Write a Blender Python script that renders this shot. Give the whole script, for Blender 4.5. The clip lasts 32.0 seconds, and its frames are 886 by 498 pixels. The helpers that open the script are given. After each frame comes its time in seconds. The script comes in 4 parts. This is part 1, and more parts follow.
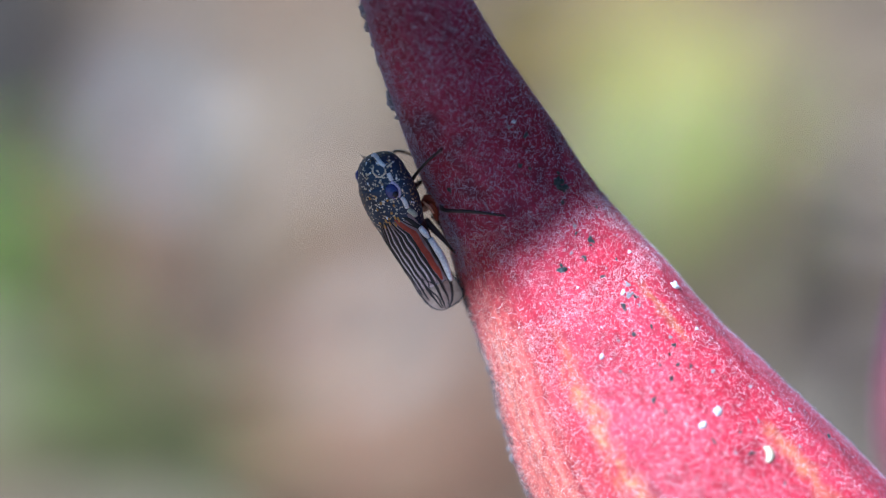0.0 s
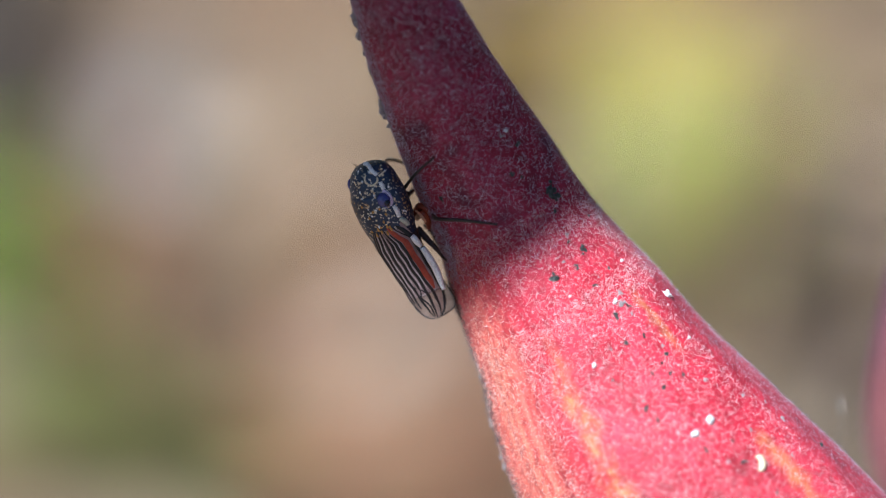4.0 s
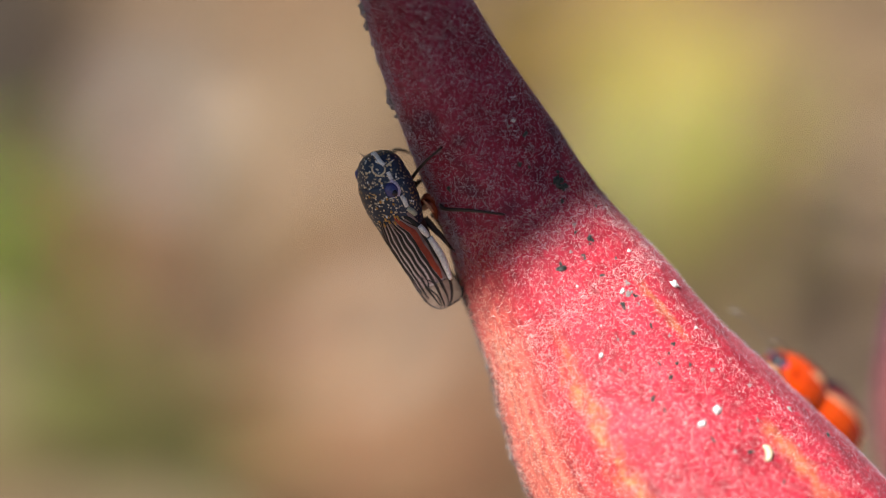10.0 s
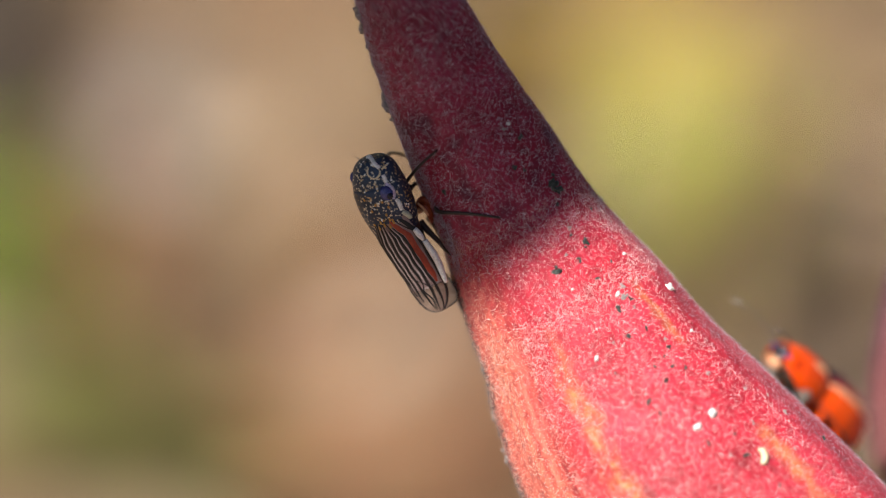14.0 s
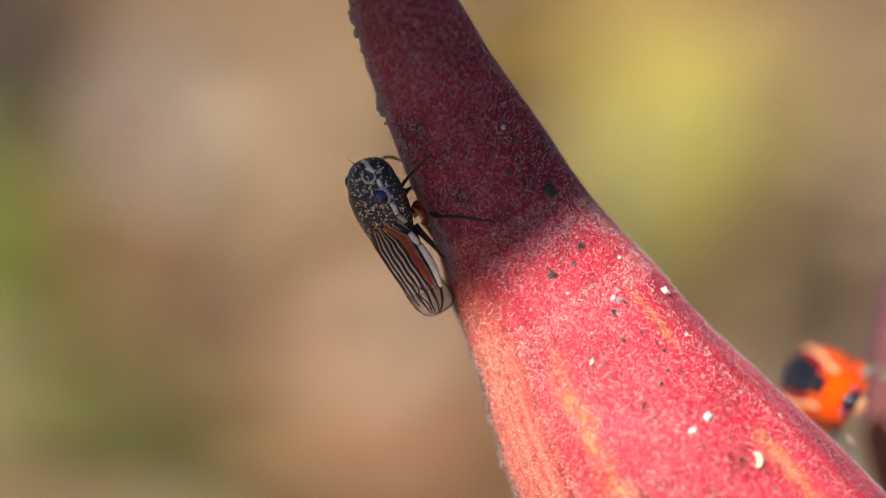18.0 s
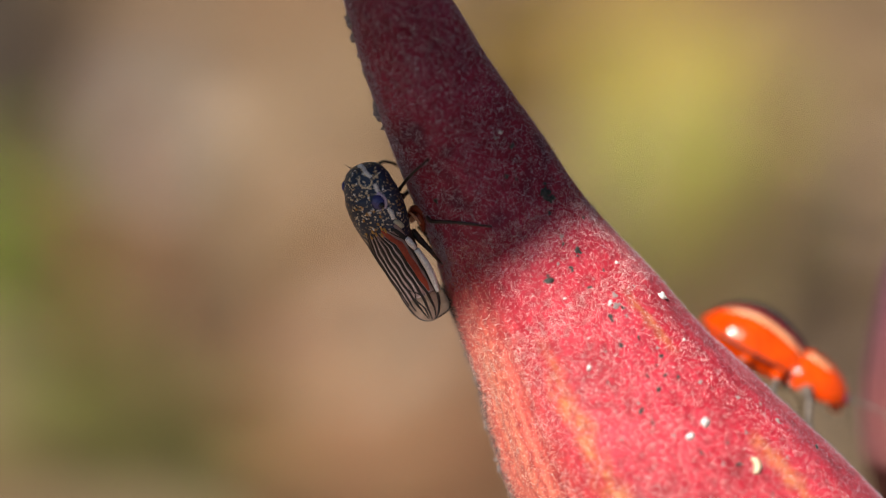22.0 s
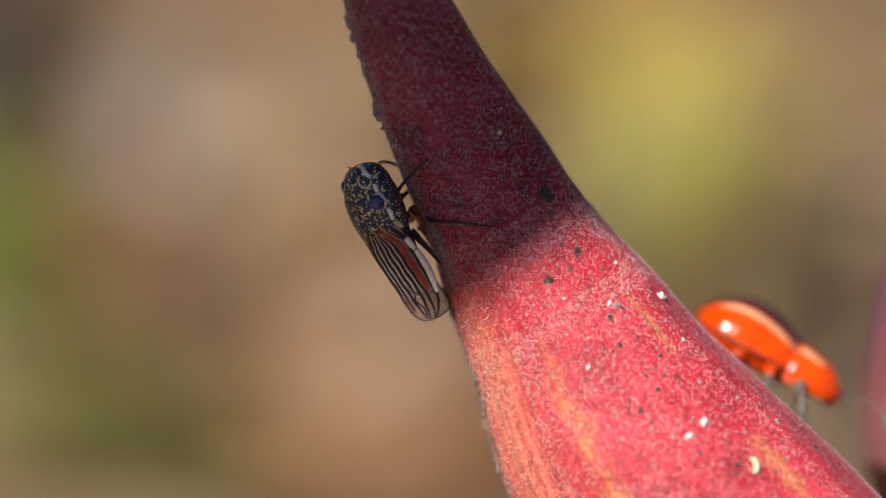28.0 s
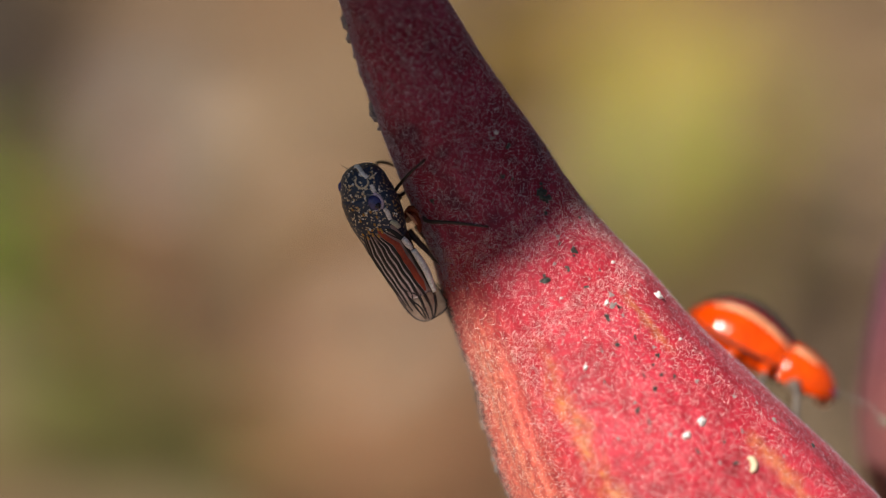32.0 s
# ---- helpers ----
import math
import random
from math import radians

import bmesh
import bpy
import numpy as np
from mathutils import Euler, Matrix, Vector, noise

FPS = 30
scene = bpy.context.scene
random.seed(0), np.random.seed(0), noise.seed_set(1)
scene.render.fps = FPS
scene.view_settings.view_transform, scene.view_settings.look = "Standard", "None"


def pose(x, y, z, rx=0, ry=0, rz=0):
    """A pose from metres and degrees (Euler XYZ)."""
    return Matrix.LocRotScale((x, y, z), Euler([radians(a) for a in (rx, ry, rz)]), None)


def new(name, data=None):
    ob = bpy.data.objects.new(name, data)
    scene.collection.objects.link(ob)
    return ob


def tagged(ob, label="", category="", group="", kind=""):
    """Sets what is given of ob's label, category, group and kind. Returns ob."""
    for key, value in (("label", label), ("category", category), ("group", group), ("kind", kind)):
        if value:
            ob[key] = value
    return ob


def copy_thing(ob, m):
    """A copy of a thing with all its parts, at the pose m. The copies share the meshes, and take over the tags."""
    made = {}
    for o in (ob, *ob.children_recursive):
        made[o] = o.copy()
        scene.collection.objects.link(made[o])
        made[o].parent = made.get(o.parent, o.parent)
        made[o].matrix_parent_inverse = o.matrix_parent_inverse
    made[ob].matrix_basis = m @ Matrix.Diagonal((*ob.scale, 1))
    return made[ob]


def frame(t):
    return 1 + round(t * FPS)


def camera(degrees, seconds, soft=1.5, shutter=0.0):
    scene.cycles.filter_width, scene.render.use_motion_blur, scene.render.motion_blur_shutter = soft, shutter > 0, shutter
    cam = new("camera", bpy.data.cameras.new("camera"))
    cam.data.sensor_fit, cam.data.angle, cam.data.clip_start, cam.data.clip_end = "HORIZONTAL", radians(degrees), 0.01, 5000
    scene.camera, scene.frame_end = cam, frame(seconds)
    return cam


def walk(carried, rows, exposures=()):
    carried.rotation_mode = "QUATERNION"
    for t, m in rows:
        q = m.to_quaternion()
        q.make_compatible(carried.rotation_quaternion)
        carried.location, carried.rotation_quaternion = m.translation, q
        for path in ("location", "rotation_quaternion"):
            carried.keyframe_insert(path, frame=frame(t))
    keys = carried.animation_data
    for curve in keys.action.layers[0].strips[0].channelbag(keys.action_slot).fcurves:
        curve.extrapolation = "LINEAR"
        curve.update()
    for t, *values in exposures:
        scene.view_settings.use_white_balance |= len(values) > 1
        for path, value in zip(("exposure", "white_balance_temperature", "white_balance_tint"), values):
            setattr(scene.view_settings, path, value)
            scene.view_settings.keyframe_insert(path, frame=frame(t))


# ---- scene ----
MM = 0.001
REACH = 0.1751          # lens to the plane in focus
# VIEW: x to the right, y away from the lens, z up the picture; the origin lies in the plane in focus
VIEW = pose(0, 0, 0.42, -25, 0, 0)
cam = camera(14.0, 32.0, 1.0)
cam.data.dof.use_dof = True
cam.data.dof.focus_distance = REACH - 0.0027
cam.data.dof.aperture_fstop = 13.6
cam.data.dof.aperture_blades = 7
# seconds, millimetres right, forward and up, degrees of lean
PATH = [
    (0, -0.000, -0.00, -0.000, 0.00),
    (0.5, 0.210, -0.14, 0.114, 0.07),
    (1, 0.252, -0.00, 0.085, -0.00),
    (1.5, 0.198, 0.01, 0.164, 0.02),
    (2, 0.084, -0.13, 0.031, 0.07),
    (2.5, -0.025, -0.10, -0.048, 0.04),
    (3, 0.150, -0.07, 0.080, 0.01),
    (3.5, 0.379, 0.16, 0.427, -0.05),
    (5.5, -0.024, 0.05, -0.008, -0.04),
    (6, -0.407, 0.05, -0.477, 0.12),
    (6.5, -0.461, -0.13, -0.550, 0.22),
    (7, -0.214, 0.13, -0.347, 0.04),
    (7.5, -0.265, -0.02, -0.234, 0.12),
    (8, 0.059, 0.14, 0.026, 0.07),
    (8.5, -0.053, 0.17, -0.095, 0.08),
    (9, -0.096, 0.00, -0.219, -0.00),
    (9.5, -0.039, 0.09, -0.177, 0.01),
    (10, 0.022, -0.10, -0.063, 0.04),
    (10.5, 0.147, 0.08, -0.021, 0.07),
    (11, -0.185, -0.09, -0.360, 0.10),
    (11.5, -0.023, -0.03, -0.226, 0.01),
    (12, 0.228, 0.06, 0.023, -0.14),
    (12.5, 0.321, 0.01, 0.236, -0.01),
    (13, 0.321, 0.30, 0.055, -0.03),
    (13.5, 0.276, 0.17, 0.113, 0.05),
    (14, 0.251, 0.09, 0.087, -0.01),
    (14.5, 0.268, 0.08, 0.117, -0.04),
    (16.5, 0.561, 0.10, 0.469, -0.10),
    (17, 0.579, 0.09, 0.336, -0.02),
    (17.5, 0.393, 0.19, 0.035, -0.01),
    (18, 0.486, 0.16, 0.283, -0.10),
    (18.5, 0.626, 0.29, 0.381, -0.11),
    (19, 0.553, 0.12, 0.397, -0.05),
    (19.5, 0.563, 0.21, 0.380, -0.04),
    (20, 0.437, 0.14, 0.332, -0.06),
    (20.5, 0.461, 0.14, 0.327, -0.03),
    (21, 0.497, 0.07, 0.393, -0.09),
    (21.5, 0.583, 0.28, 0.506, -0.11),
    (22, 0.637, 0.44, 0.522, -0.09),
    (22.5, 0.604, 0.20, 0.465, -0.04),
    (23, 0.499, 0.18, 0.373, -0.06),
    (23.5, 0.522, 0.15, 0.352, -0.06),
    (24, 0.583, 0.28, 0.464, -0.11),
    (24.5, 0.626, 0.29, 0.549, -0.11),
    (25, 0.593, 0.43, 0.518, -0.09),
    (25.5, 0.535, 0.27, 0.412, -0.07),
    (27.5, 0.709, 0.28, 0.632, -0.11),
    (28, 0.665, 0.33, 0.522, -0.08),
    (28.5, 0.582, 0.22, 0.419, -0.08),
    (29, 0.632, 0.38, 0.476, -0.11),
    (29.5, 0.686, 0.23, 0.521, -0.16),
    (30, 0.750, 0.25, 0.603, -0.15),
    (30.5, 0.752, 0.29, 0.548, -0.13),
    (31, 0.417, 0.11, 0.243, -0.03),
    (31.5, 0.792, 0.25, 0.435, -0.15),
    (32, 0.805, 0.14, 0.529, -0.26),
]
EXPOSURES = [(0.0, 0.88, 4450, 4), (3.0, 0.85, 4850, 5), (5.5, 0.78, 5800, 7), (7.0, 0.77, 6000, 8), (9.0, 0.75, 6250, 8), (12.0, 0.74, 6450, 9), (19.5, 0.68, 6800, 9), (22.5, 0.40, 6850, 11), (24.0, 0.31, 6850, 11), (25.0, 0.40, 6850, 11), (30.0, 0.38, 6850, 11), (32.0, 0.27, 6900, 11)]
walk(cam, [(t, VIEW @ pose(x * MM, y * MM - REACH, z * MM, 90, 0, 0) @ pose(0, 0, 0, 0, 0, lean)) for t, x, y, z, lean in PATH], EXPOSURES)

# ---- light ----
SUN_WAY = (VIEW.to_3x3() @ Vector((-0.38, -0.76, 0.53))).normalized()
world = bpy.data.worlds.new("sky")
scene.world = world
world.use_nodes = True
sky = world.node_tree.nodes.new("ShaderNodeTexSky")
sky.sky_type, sky.sun_disc = "NISHITA", False
sky.sun_elevation = math.asin(SUN_WAY.z)
sky.sun_rotation = math.atan2(SUN_WAY.x, SUN_WAY.y)
world.node_tree.links.new(sky.outputs[0], world.node_tree.nodes["Background"].inputs[0])
world.node_tree.nodes["Background"].inputs[1].default_value = 0.029
sun = new("sun", bpy.data.lights.new("sun", "SUN"))
sun.data.energy, sun.data.angle, sun.data.color = 4.6, radians(0.53), (1.0, 0.94, 0.85)
sun.matrix_world = Matrix.Translation((0, 0, 3)) @ SUN_WAY.to_track_quat("Z", "Y").to_matrix().to_4x4()

# ---- materials ----
def material(name, rough=0.6, metal=0.0, spec=0.5):
    m = bpy.data.materials.new(name)
    m.use_nodes = True
    b = m.node_tree.nodes["Principled BSDF"]
    b.inputs["Roughness"].default_value, b.inputs["Metallic"].default_value = rough, metal
    b.inputs["Specular IOR Level"].default_value = spec
    return m, m.node_tree.nodes, m.node_tree.links, b


def coords(nodes, links, kind="Object", stretch=(1, 1, 1)):
    c, g = nodes.new("ShaderNodeTexCoord"), nodes.new("ShaderNodeMapping")
    g.inputs["Scale"].default_value = stretch
    links.new(c.outputs[kind], g.inputs[0])
    return g.outputs[0]


def noise_of(nodes, links, vec, scale, detail=4.0, rough=0.6):
    n = nodes.new("ShaderNodeTexNoise")
    n.inputs["Scale"].default_value, n.inputs["Detail"].default_value, n.inputs["Roughness"].default_value = scale, detail, rough
    links.new(vec, n.inputs["Vector"])
    return n.outputs["Fac"]


def ramp(nodes, links, fac, stops):
    r = nodes.new("ShaderNodeValToRGB")
    e = r.color_ramp.elements
    while len(e) < len(stops):
        e.new(0.5)
    for slot, (at, col) in zip(e, stops):
        slot.position, slot.color = at, (*col, 1)
    links.new(fac, r.inputs[0])
    return r.outputs[0]


def blend(nodes, links, fac, a, b, mode="MIX"):
    x = nodes.new("ShaderNodeMix")
    x.data_type, x.blend_type = "RGBA", mode
    for value, slot in ((fac, 0), (a, 6), (b, 7)):
        if isinstance(value, (int, float)):
            x.inputs[slot].default_value = value
        elif isinstance(value, tuple):
            x.inputs[slot].default_value = (*value, 1)
        else:
            links.new(value, x.inputs[slot])
    return x.outputs[2]


def relief(nodes, links, b, fac, strength, distance):
    u = nodes.new("ShaderNodeBump")
    u.inputs["Strength"].default_value, u.inputs["Distance"].default_value = strength, distance
    links.new(fac, u.inputs["Height"])
    links.new(u.outputs[0], b.inputs["Normal"])


def mottled(name, dark, light, scale, rough=0.6, bump=0.3, depth=2e-5, spec=0.5, fine=8.0, sheen=0.0, through_light=0.0, stretch=(1, 1, 1)):
    """Two tones mixed at two sizes of grain, with the same grain as relief."""
    m, n, l, b = material(name, rough, 0.0, spec)
    v = coords(n, l, "Object", stretch)
    coarse, grain = noise_of(n, l, v, scale), noise_of(n, l, v, scale * fine, 3)
    tone = ramp(n, l, coarse, [(0.3, dark), (0.7, light)])
    spots = ramp(n, l, grain, [(0.3, (0.72, 0.72, 0.72)), (0.7, (1.18, 1.18, 1.18))])
    l.new(blend(n, l, 1.0, tone, spots, "MULTIPLY"), b.inputs["Base Color"])
    l.new(ramp(n, l, grain, [(0.2, (rough - 0.1,) * 3), (0.8, (min(1, rough + 0.12),) * 3)]), b.inputs["Roughness"])
    relief(n, l, b, grain, bump, depth)
    b.inputs["Sheen Weight"].default_value = sheen
    if through_light:
        b.inputs["Subsurface Weight"].default_value = through_light
        b.inputs["Subsurface Radius"].default_value = (0.001, 0.0004, 0.0003)
        b.inputs["Subsurface Scale"].default_value = 0.6
    return m


def pod_skin(name="red_pod_skin", deep=(0.34, 0.010, 0.030), mid_tone=(0.54, 0.020, 0.050), bright=(0.68, 0.060, 0.105), streak=(0.60, 0.22, 0.08), fair_flank=(0.74, 0.25, 0.16), downy=(0.68, 0.33, 0.38)):
    """Red velvety pod skin: orange streaks along the ridges, a paler orange flank, fine lengthwise lines, pale down."""
    m, n, l, b = material(name, 0.6, 0.0, 0.35)
    uv = n.new("ShaderNodeUVMap")
    uv.uv_map = "along"
    sep = n.new("ShaderNodeSeparateXYZ")
    l.new(uv.outputs[0], sep.inputs[0])
    v = coords(n, l)
    coarse, mid, grain = noise_of(n, l, v, 260), noise_of(n, l, v, 2600, 3), noise_of(n, l, v, 9000, 2)
    red = ramp(n, l, coarse, [(0.28, deep), (0.5, mid_tone), (0.75, bright)])

    def stretched(u_scale, v_scale, scale, rough=0.65):
        g = n.new("ShaderNodeMapping")
        g.inputs["Scale"].default_value = (u_scale, v_scale, 1)
        l.new(uv.outputs[0], g.inputs[0])
        return noise_of(n, l, g.outputs[0], scale, 5, rough)

    broken, lines = stretched(7.0, 30.0, 1.6), stretched(9.0, 3.0, 2.0, 0.6)
    wob = n.new("ShaderNodeMath")
    wob.operation = "MULTIPLY_ADD"
    wob.inputs[1].default_value = 0.22
    l.new(noise_of(n, l, v, 700, 3), wob.inputs[0])
    l.new(sep.outputs[0], wob.inputs[2])

    def band(at, half, soft):
        """1 along the line of one rib coordinate, fading out to its sides."""
        d = n.new("ShaderNodeMath")
        d.operation = "SUBTRACT"
        d.inputs[1].default_value = at + 0.11
        l.new(wob.outputs[0], d.inputs[0])
        a = n.new("ShaderNodeMath")
        a.operation = "ABSOLUTE"
        l.new(d.outputs[0], a.inputs[0])
        return ramp(n, l, a.outputs[0], [(0.0, (1, 1, 1)), (half, (0.7, 0.7, 0.7)), (half + soft, (0, 0, 0))])

    some = ramp(n, l, broken, [(0.36, (0.15, 0.15, 0.15)), (0.56, (1, 1, 1))])
    low = ramp(n, l, sep.outputs[1], [(0.535, (0, 0, 0)), (0.60, (1, 1, 1))])
    mask = blend(n, l, 1.0, blend(n, l, 1.0, band(4.98, 0.03, 0.08), some, "MULTIPLY"), low, "MULTIPLY")
    col = blend(n, l, mask, red, streak)
    # a second, broken streak on the sunny side of the pod
    short = ramp(n, l, sep.outputs[1], [(0.55, (0, 0, 0)), (0.575, (0.9, 0.9, 0.9)), (0.61, (0.9, 0.9, 0.9)), (0.645, (0, 0, 0)), (0.76, (0, 0, 0)), (0.785, (0.8, 0.8, 0.8)), (0.815, (0.8, 0.8, 0.8)), (0.845, (0, 0, 0))])
    col = blend(n, l, blend(n, l, 1.0, band(0.79, 0.015, 0.04), short, "MULTIPLY"), col, streak)
    # the flank between two ridges that ripened paler
    fifth = n.new("ShaderNodeMath")
    fifth.operation = "MULTIPLY"
    fifth.inputs[1].default_value = 0.2
    l.new(sep.outputs[0], fifth.inputs[0])
    flank = ramp(n, l, fifth.outputs[0], [(0.70, (0, 0, 0)), (0.80, (0.7, 0.7, 0.7)), (0.90, (0.85, 0.85, 0.85)), (0.935, (0.4, 0.4, 0.4)), (0.985, (0, 0, 0))])
    start = ramp(n, l, sep.outputs[1], [(0.44, (0, 0, 0)), (0.55, (1, 1, 1))])
    streaky = ramp(n, l, lines, [(0.35, (0.6, 0.6, 0.6)), (0.65, (1, 1, 1))])
    flank = blend(n, l, 1.0, blend(n, l, 1.0, flank, start, "MULTIPLY"), streaky, "MULTIPLY")
    col = blend(n, l, flank, col, fair_flank)
    mott = ramp(n, l, mid, [(0.33, (0.66, 0.5, 0.58)), (0.6, (1.1, 1.12, 1.1))])
    col = blend(n, l, 1.0, col, mott, "MULTIPLY")
    thin = ramp(n, l, lines, [(0.3, (0.9, 0.82, 0.84)), (0.6, (1.06, 1.08, 1.08))])
    col = blend(n, l, 1.0, col, thin, "MULTIPLY")
    pale = ramp(n, l, grain, [(0.58, (0, 0, 0)), (0.7, (0.35, 0.35, 0.35))])
    col = blend(n, l, pale, col, downy)
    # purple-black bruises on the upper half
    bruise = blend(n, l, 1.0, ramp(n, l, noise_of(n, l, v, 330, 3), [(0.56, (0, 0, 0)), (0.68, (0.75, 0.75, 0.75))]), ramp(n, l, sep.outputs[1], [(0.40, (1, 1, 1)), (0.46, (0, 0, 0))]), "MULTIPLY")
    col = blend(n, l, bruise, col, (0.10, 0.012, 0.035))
    # shade painted in: the skin turns darker and more purple towards the tip
    shade_tint = ramp(n, l, sep.outputs[1], [(0.15, (0.44, 0.7, 1.05)), (0.40, (0.60, 0.78, 1.0)), (0.52, (1, 1, 1))])
    col = blend(n, l, 1.0, col, shade_tint, "MULTIPLY")
    l.new(col, b.inputs["Base Color"])
    b.inputs["Sheen Weight"].default_value, b.inputs["Sheen Roughness"].default_value = 0.06, 0.4
    b.inputs["Sheen Tint"].default_value = (0.82, 0.78, 1.0, 1)
    b.inputs["Subsurface Weight"].default_value, b.inputs["Subsurface Scale"].default_value = 0.06, 0.5
    b.inputs["Subsurface Radius"].default_value = (0.0008, 0.0002, 0.0002)
    both = n.new("ShaderNodeMath")
    both.operation = "MULTIPLY_ADD"
    both.inputs[1].default_value = 0.35
    l.new(lines, both.inputs[0])
    l.new(mid, both.inputs[2])
    relief(n, l, b, both.outputs[0], 0.9, 1.0e-4)
    return m


def speckled_cuticle():
    """Blue-black cuticle with small cream and yellow worm-like spots."""
    m, n, l, b = material("speckled_blue_black_cuticle", 0.38, 0.0, 0.5)
    v = coords(n, l)
    wob = noise_of(n, l, v, 1800, 2)
    warp = n.new("ShaderNodeVectorMath")
    warp.operation = "MULTIPLY_ADD"
    l.new(v, warp.inputs[0])
    warp.inputs[1].default_value = (1, 1, 1)
    off = n.new("ShaderNodeVectorMath")
    off.operation = "SCALE"
    off.inputs[3].default_value = 0.0005
    l.new(wob, off.inputs[0])
    l.new(off.outputs[0], warp.inputs[2])
    cell = n.new("ShaderNodeTexVoronoi")
    cell.inputs["Scale"].default_value = 6800
    l.new(warp.outputs[0], cell.inputs["Vector"])
    spots = ramp(n, l, cell.outputs["Distance"], [(0.28, (1, 1, 1)), (0.40, (0, 0, 0))])
    some = ramp(n, l, cell.outputs["Color"], [(0.32, (0, 0, 0)), (0.40, (1, 1, 1))])
    base = ramp(n, l, noise_of(n, l, v, 900), [(0.3, (0.012, 0.019, 0.042)), (0.7, (0.03, 0.055, 0.115))])
    cream = ramp(n, l, noise_of(n, l, v, 700), [(0.4, (0.55, 0.34, 0.11)), (0.6, (0.8, 0.75, 0.64))])
    l.new(blend(n, l, blend(n, l, 1.0, spots, some, "MULTIPLY"), base, cream), b.inputs["Base Color"])
    relief(n, l, b, cell.outputs["Distance"], 0.4, 2e-5)
    return m


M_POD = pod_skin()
# pod skin dulled to mauve: the second pod's shade is in its colour
M_POD_SHADED = pod_skin("shaded_pod_skin", (0.11, 0.03, 0.05), (0.19, 0.055, 0.08), (0.29, 0.10, 0.13), (0.27, 0.11, 0.09), (0.28, 0.11, 0.10), (0.38, 0.23, 0.26))
M_HAIR = mottled("pale_plant_down", (0.90, 0.62, 0.62), (0.98, 0.87, 0.87), 400, 0.5, spec=0.5)
M_PEACH_HAIR = mottled("peach_plant_down", (0.90, 0.52, 0.42), (0.98, 0.76, 0.66), 400, 0.5)
# the same down with bluish shade put into its colour
M_SHADED_HAIR = mottled("shaded_lilac_down", (0.56, 0.46, 0.60), (0.84, 0.75, 0.86), 400, 0.5, spec=0.5)
M_DARK_HAIR = mottled("dark_grey_hair", (0.07, 0.055, 0.055), (0.24, 0.20, 0.20), 500, 0.8)
M_STALK = mottled("purple_green_stalk_skin", (0.10, 0.05, 0.03), (0.22, 0.08, 0.06), 120, 0.6)
M_CALYX = mottled("green_calyx", (0.06, 0.10, 0.03), (0.14, 0.18, 0.06), 150, 0.6)
M_LEAF = mottled("green_leaf_blade", (0.04, 0.09, 0.02), (0.08, 0.15, 0.035), 60, 0.5, spec=0.4)
M_WHITE_SPECK = mottled("white_grit", (0.75, 0.74, 0.76), (0.92, 0.92, 0.92), 3000, 0.35)
M_CREAM_SPECK = mottled("cream_shell", (0.7, 0.55, 0.35), (0.85, 0.75, 0.55), 2500, 0.4)
M_DARK_SPECK = mottled("grey_green_grit", (0.012, 0.018, 0.018), (0.10, 0.12, 0.11), 4000, 0.6)
M_GREY_SPECK = mottled("pale_grey_grit", (0.25, 0.22, 0.22), (0.5, 0.46, 0.46), 4000, 0.6)
M_CUTICLE = speckled_cuticle()
M_EYE = mottled("violet_blue_eye", (0.03, 0.035, 0.16), (0.07, 0.08, 0.32), 1500, 0.12, spec=0.8)
M_IVORY = mottled("ivory_stripe", (0.84, 0.84, 0.86), (0.96, 0.96, 0.97), 1500, 0.28)
M_CELADON = mottled("grey_green_plate", (0.42, 0.46, 0.38), (0.6, 0.64, 0.54), 1500, 0.4)
M_LILAC = mottled("lilac_eye_rim", (0.52, 0.44, 0.66), (0.7, 0.64, 0.82), 1500, 0.4)
M_WING = mottled("pink_grey_wing_membrane", (0.19, 0.12, 0.12), (0.36, 0.27, 0.28), 1200, 0.35, fine=5, stretch=(0.3, 1, 1))
M_PALE = mottled("pale_grey_pink_wing_streak", (0.46, 0.39, 0.41), (0.68, 0.61, 0.64), 1500, 0.4)
M_VEIN = mottled("black_wing_vein", (0.006, 0.007, 0.01), (0.015, 0.016, 0.022), 1500, 0.4)
M_RUST = mottled("rust_red_wing_band", (0.30, 0.035, 0.02), (0.42, 0.07, 0.035), 1500, 0.4)
def clear_membrane():
    """Thin smoky wing film that lets half the light through."""
    m, n, l, b = material("clear_smoky_membrane", 0.25, 0.0, 0.6)
    l.new(ramp(n, l, noise_of(n, l, coords(n, l), 1600), [(0.3, (0.20, 0.14, 0.12)), (0.7, (0.40, 0.31, 0.28))]), b.inputs["Base Color"])
    b.inputs["Alpha"].default_value = 0.7
    return m


M_FILM = clear_membrane()
M_YELLOW = mottled("ochre_cuticle_spot", (0.5, 0.25, 0.05), (0.62, 0.36, 0.1), 2000, 0.45)
M_LEG_RED = mottled("orange_red_leg", (0.24, 0.035, 0.015), (0.4, 0.08, 0.03), 2000, 0.35)
M_LEG_DARK = mottled("dark_brown_leg", (0.018, 0.014, 0.014), (0.05, 0.04, 0.035), 2000, 0.35)
M_BELLY = mottled("dark_brown_belly", (0.03, 0.02, 0.018), (0.09, 0.05, 0.04), 1500, 0.5)
M_ELYTRON = mottled("glossy_orange_red_shell", (0.74, 0.055, 0.003), (0.90, 0.092, 0.004), 500, 0.10, 0.06, spec=0.5)
M_MAROON = mottled("deep_red_shell", (0.20, 0.008, 0.012), (0.34, 0.014, 0.016), 600, 0.2, 0.12, spec=0.6)
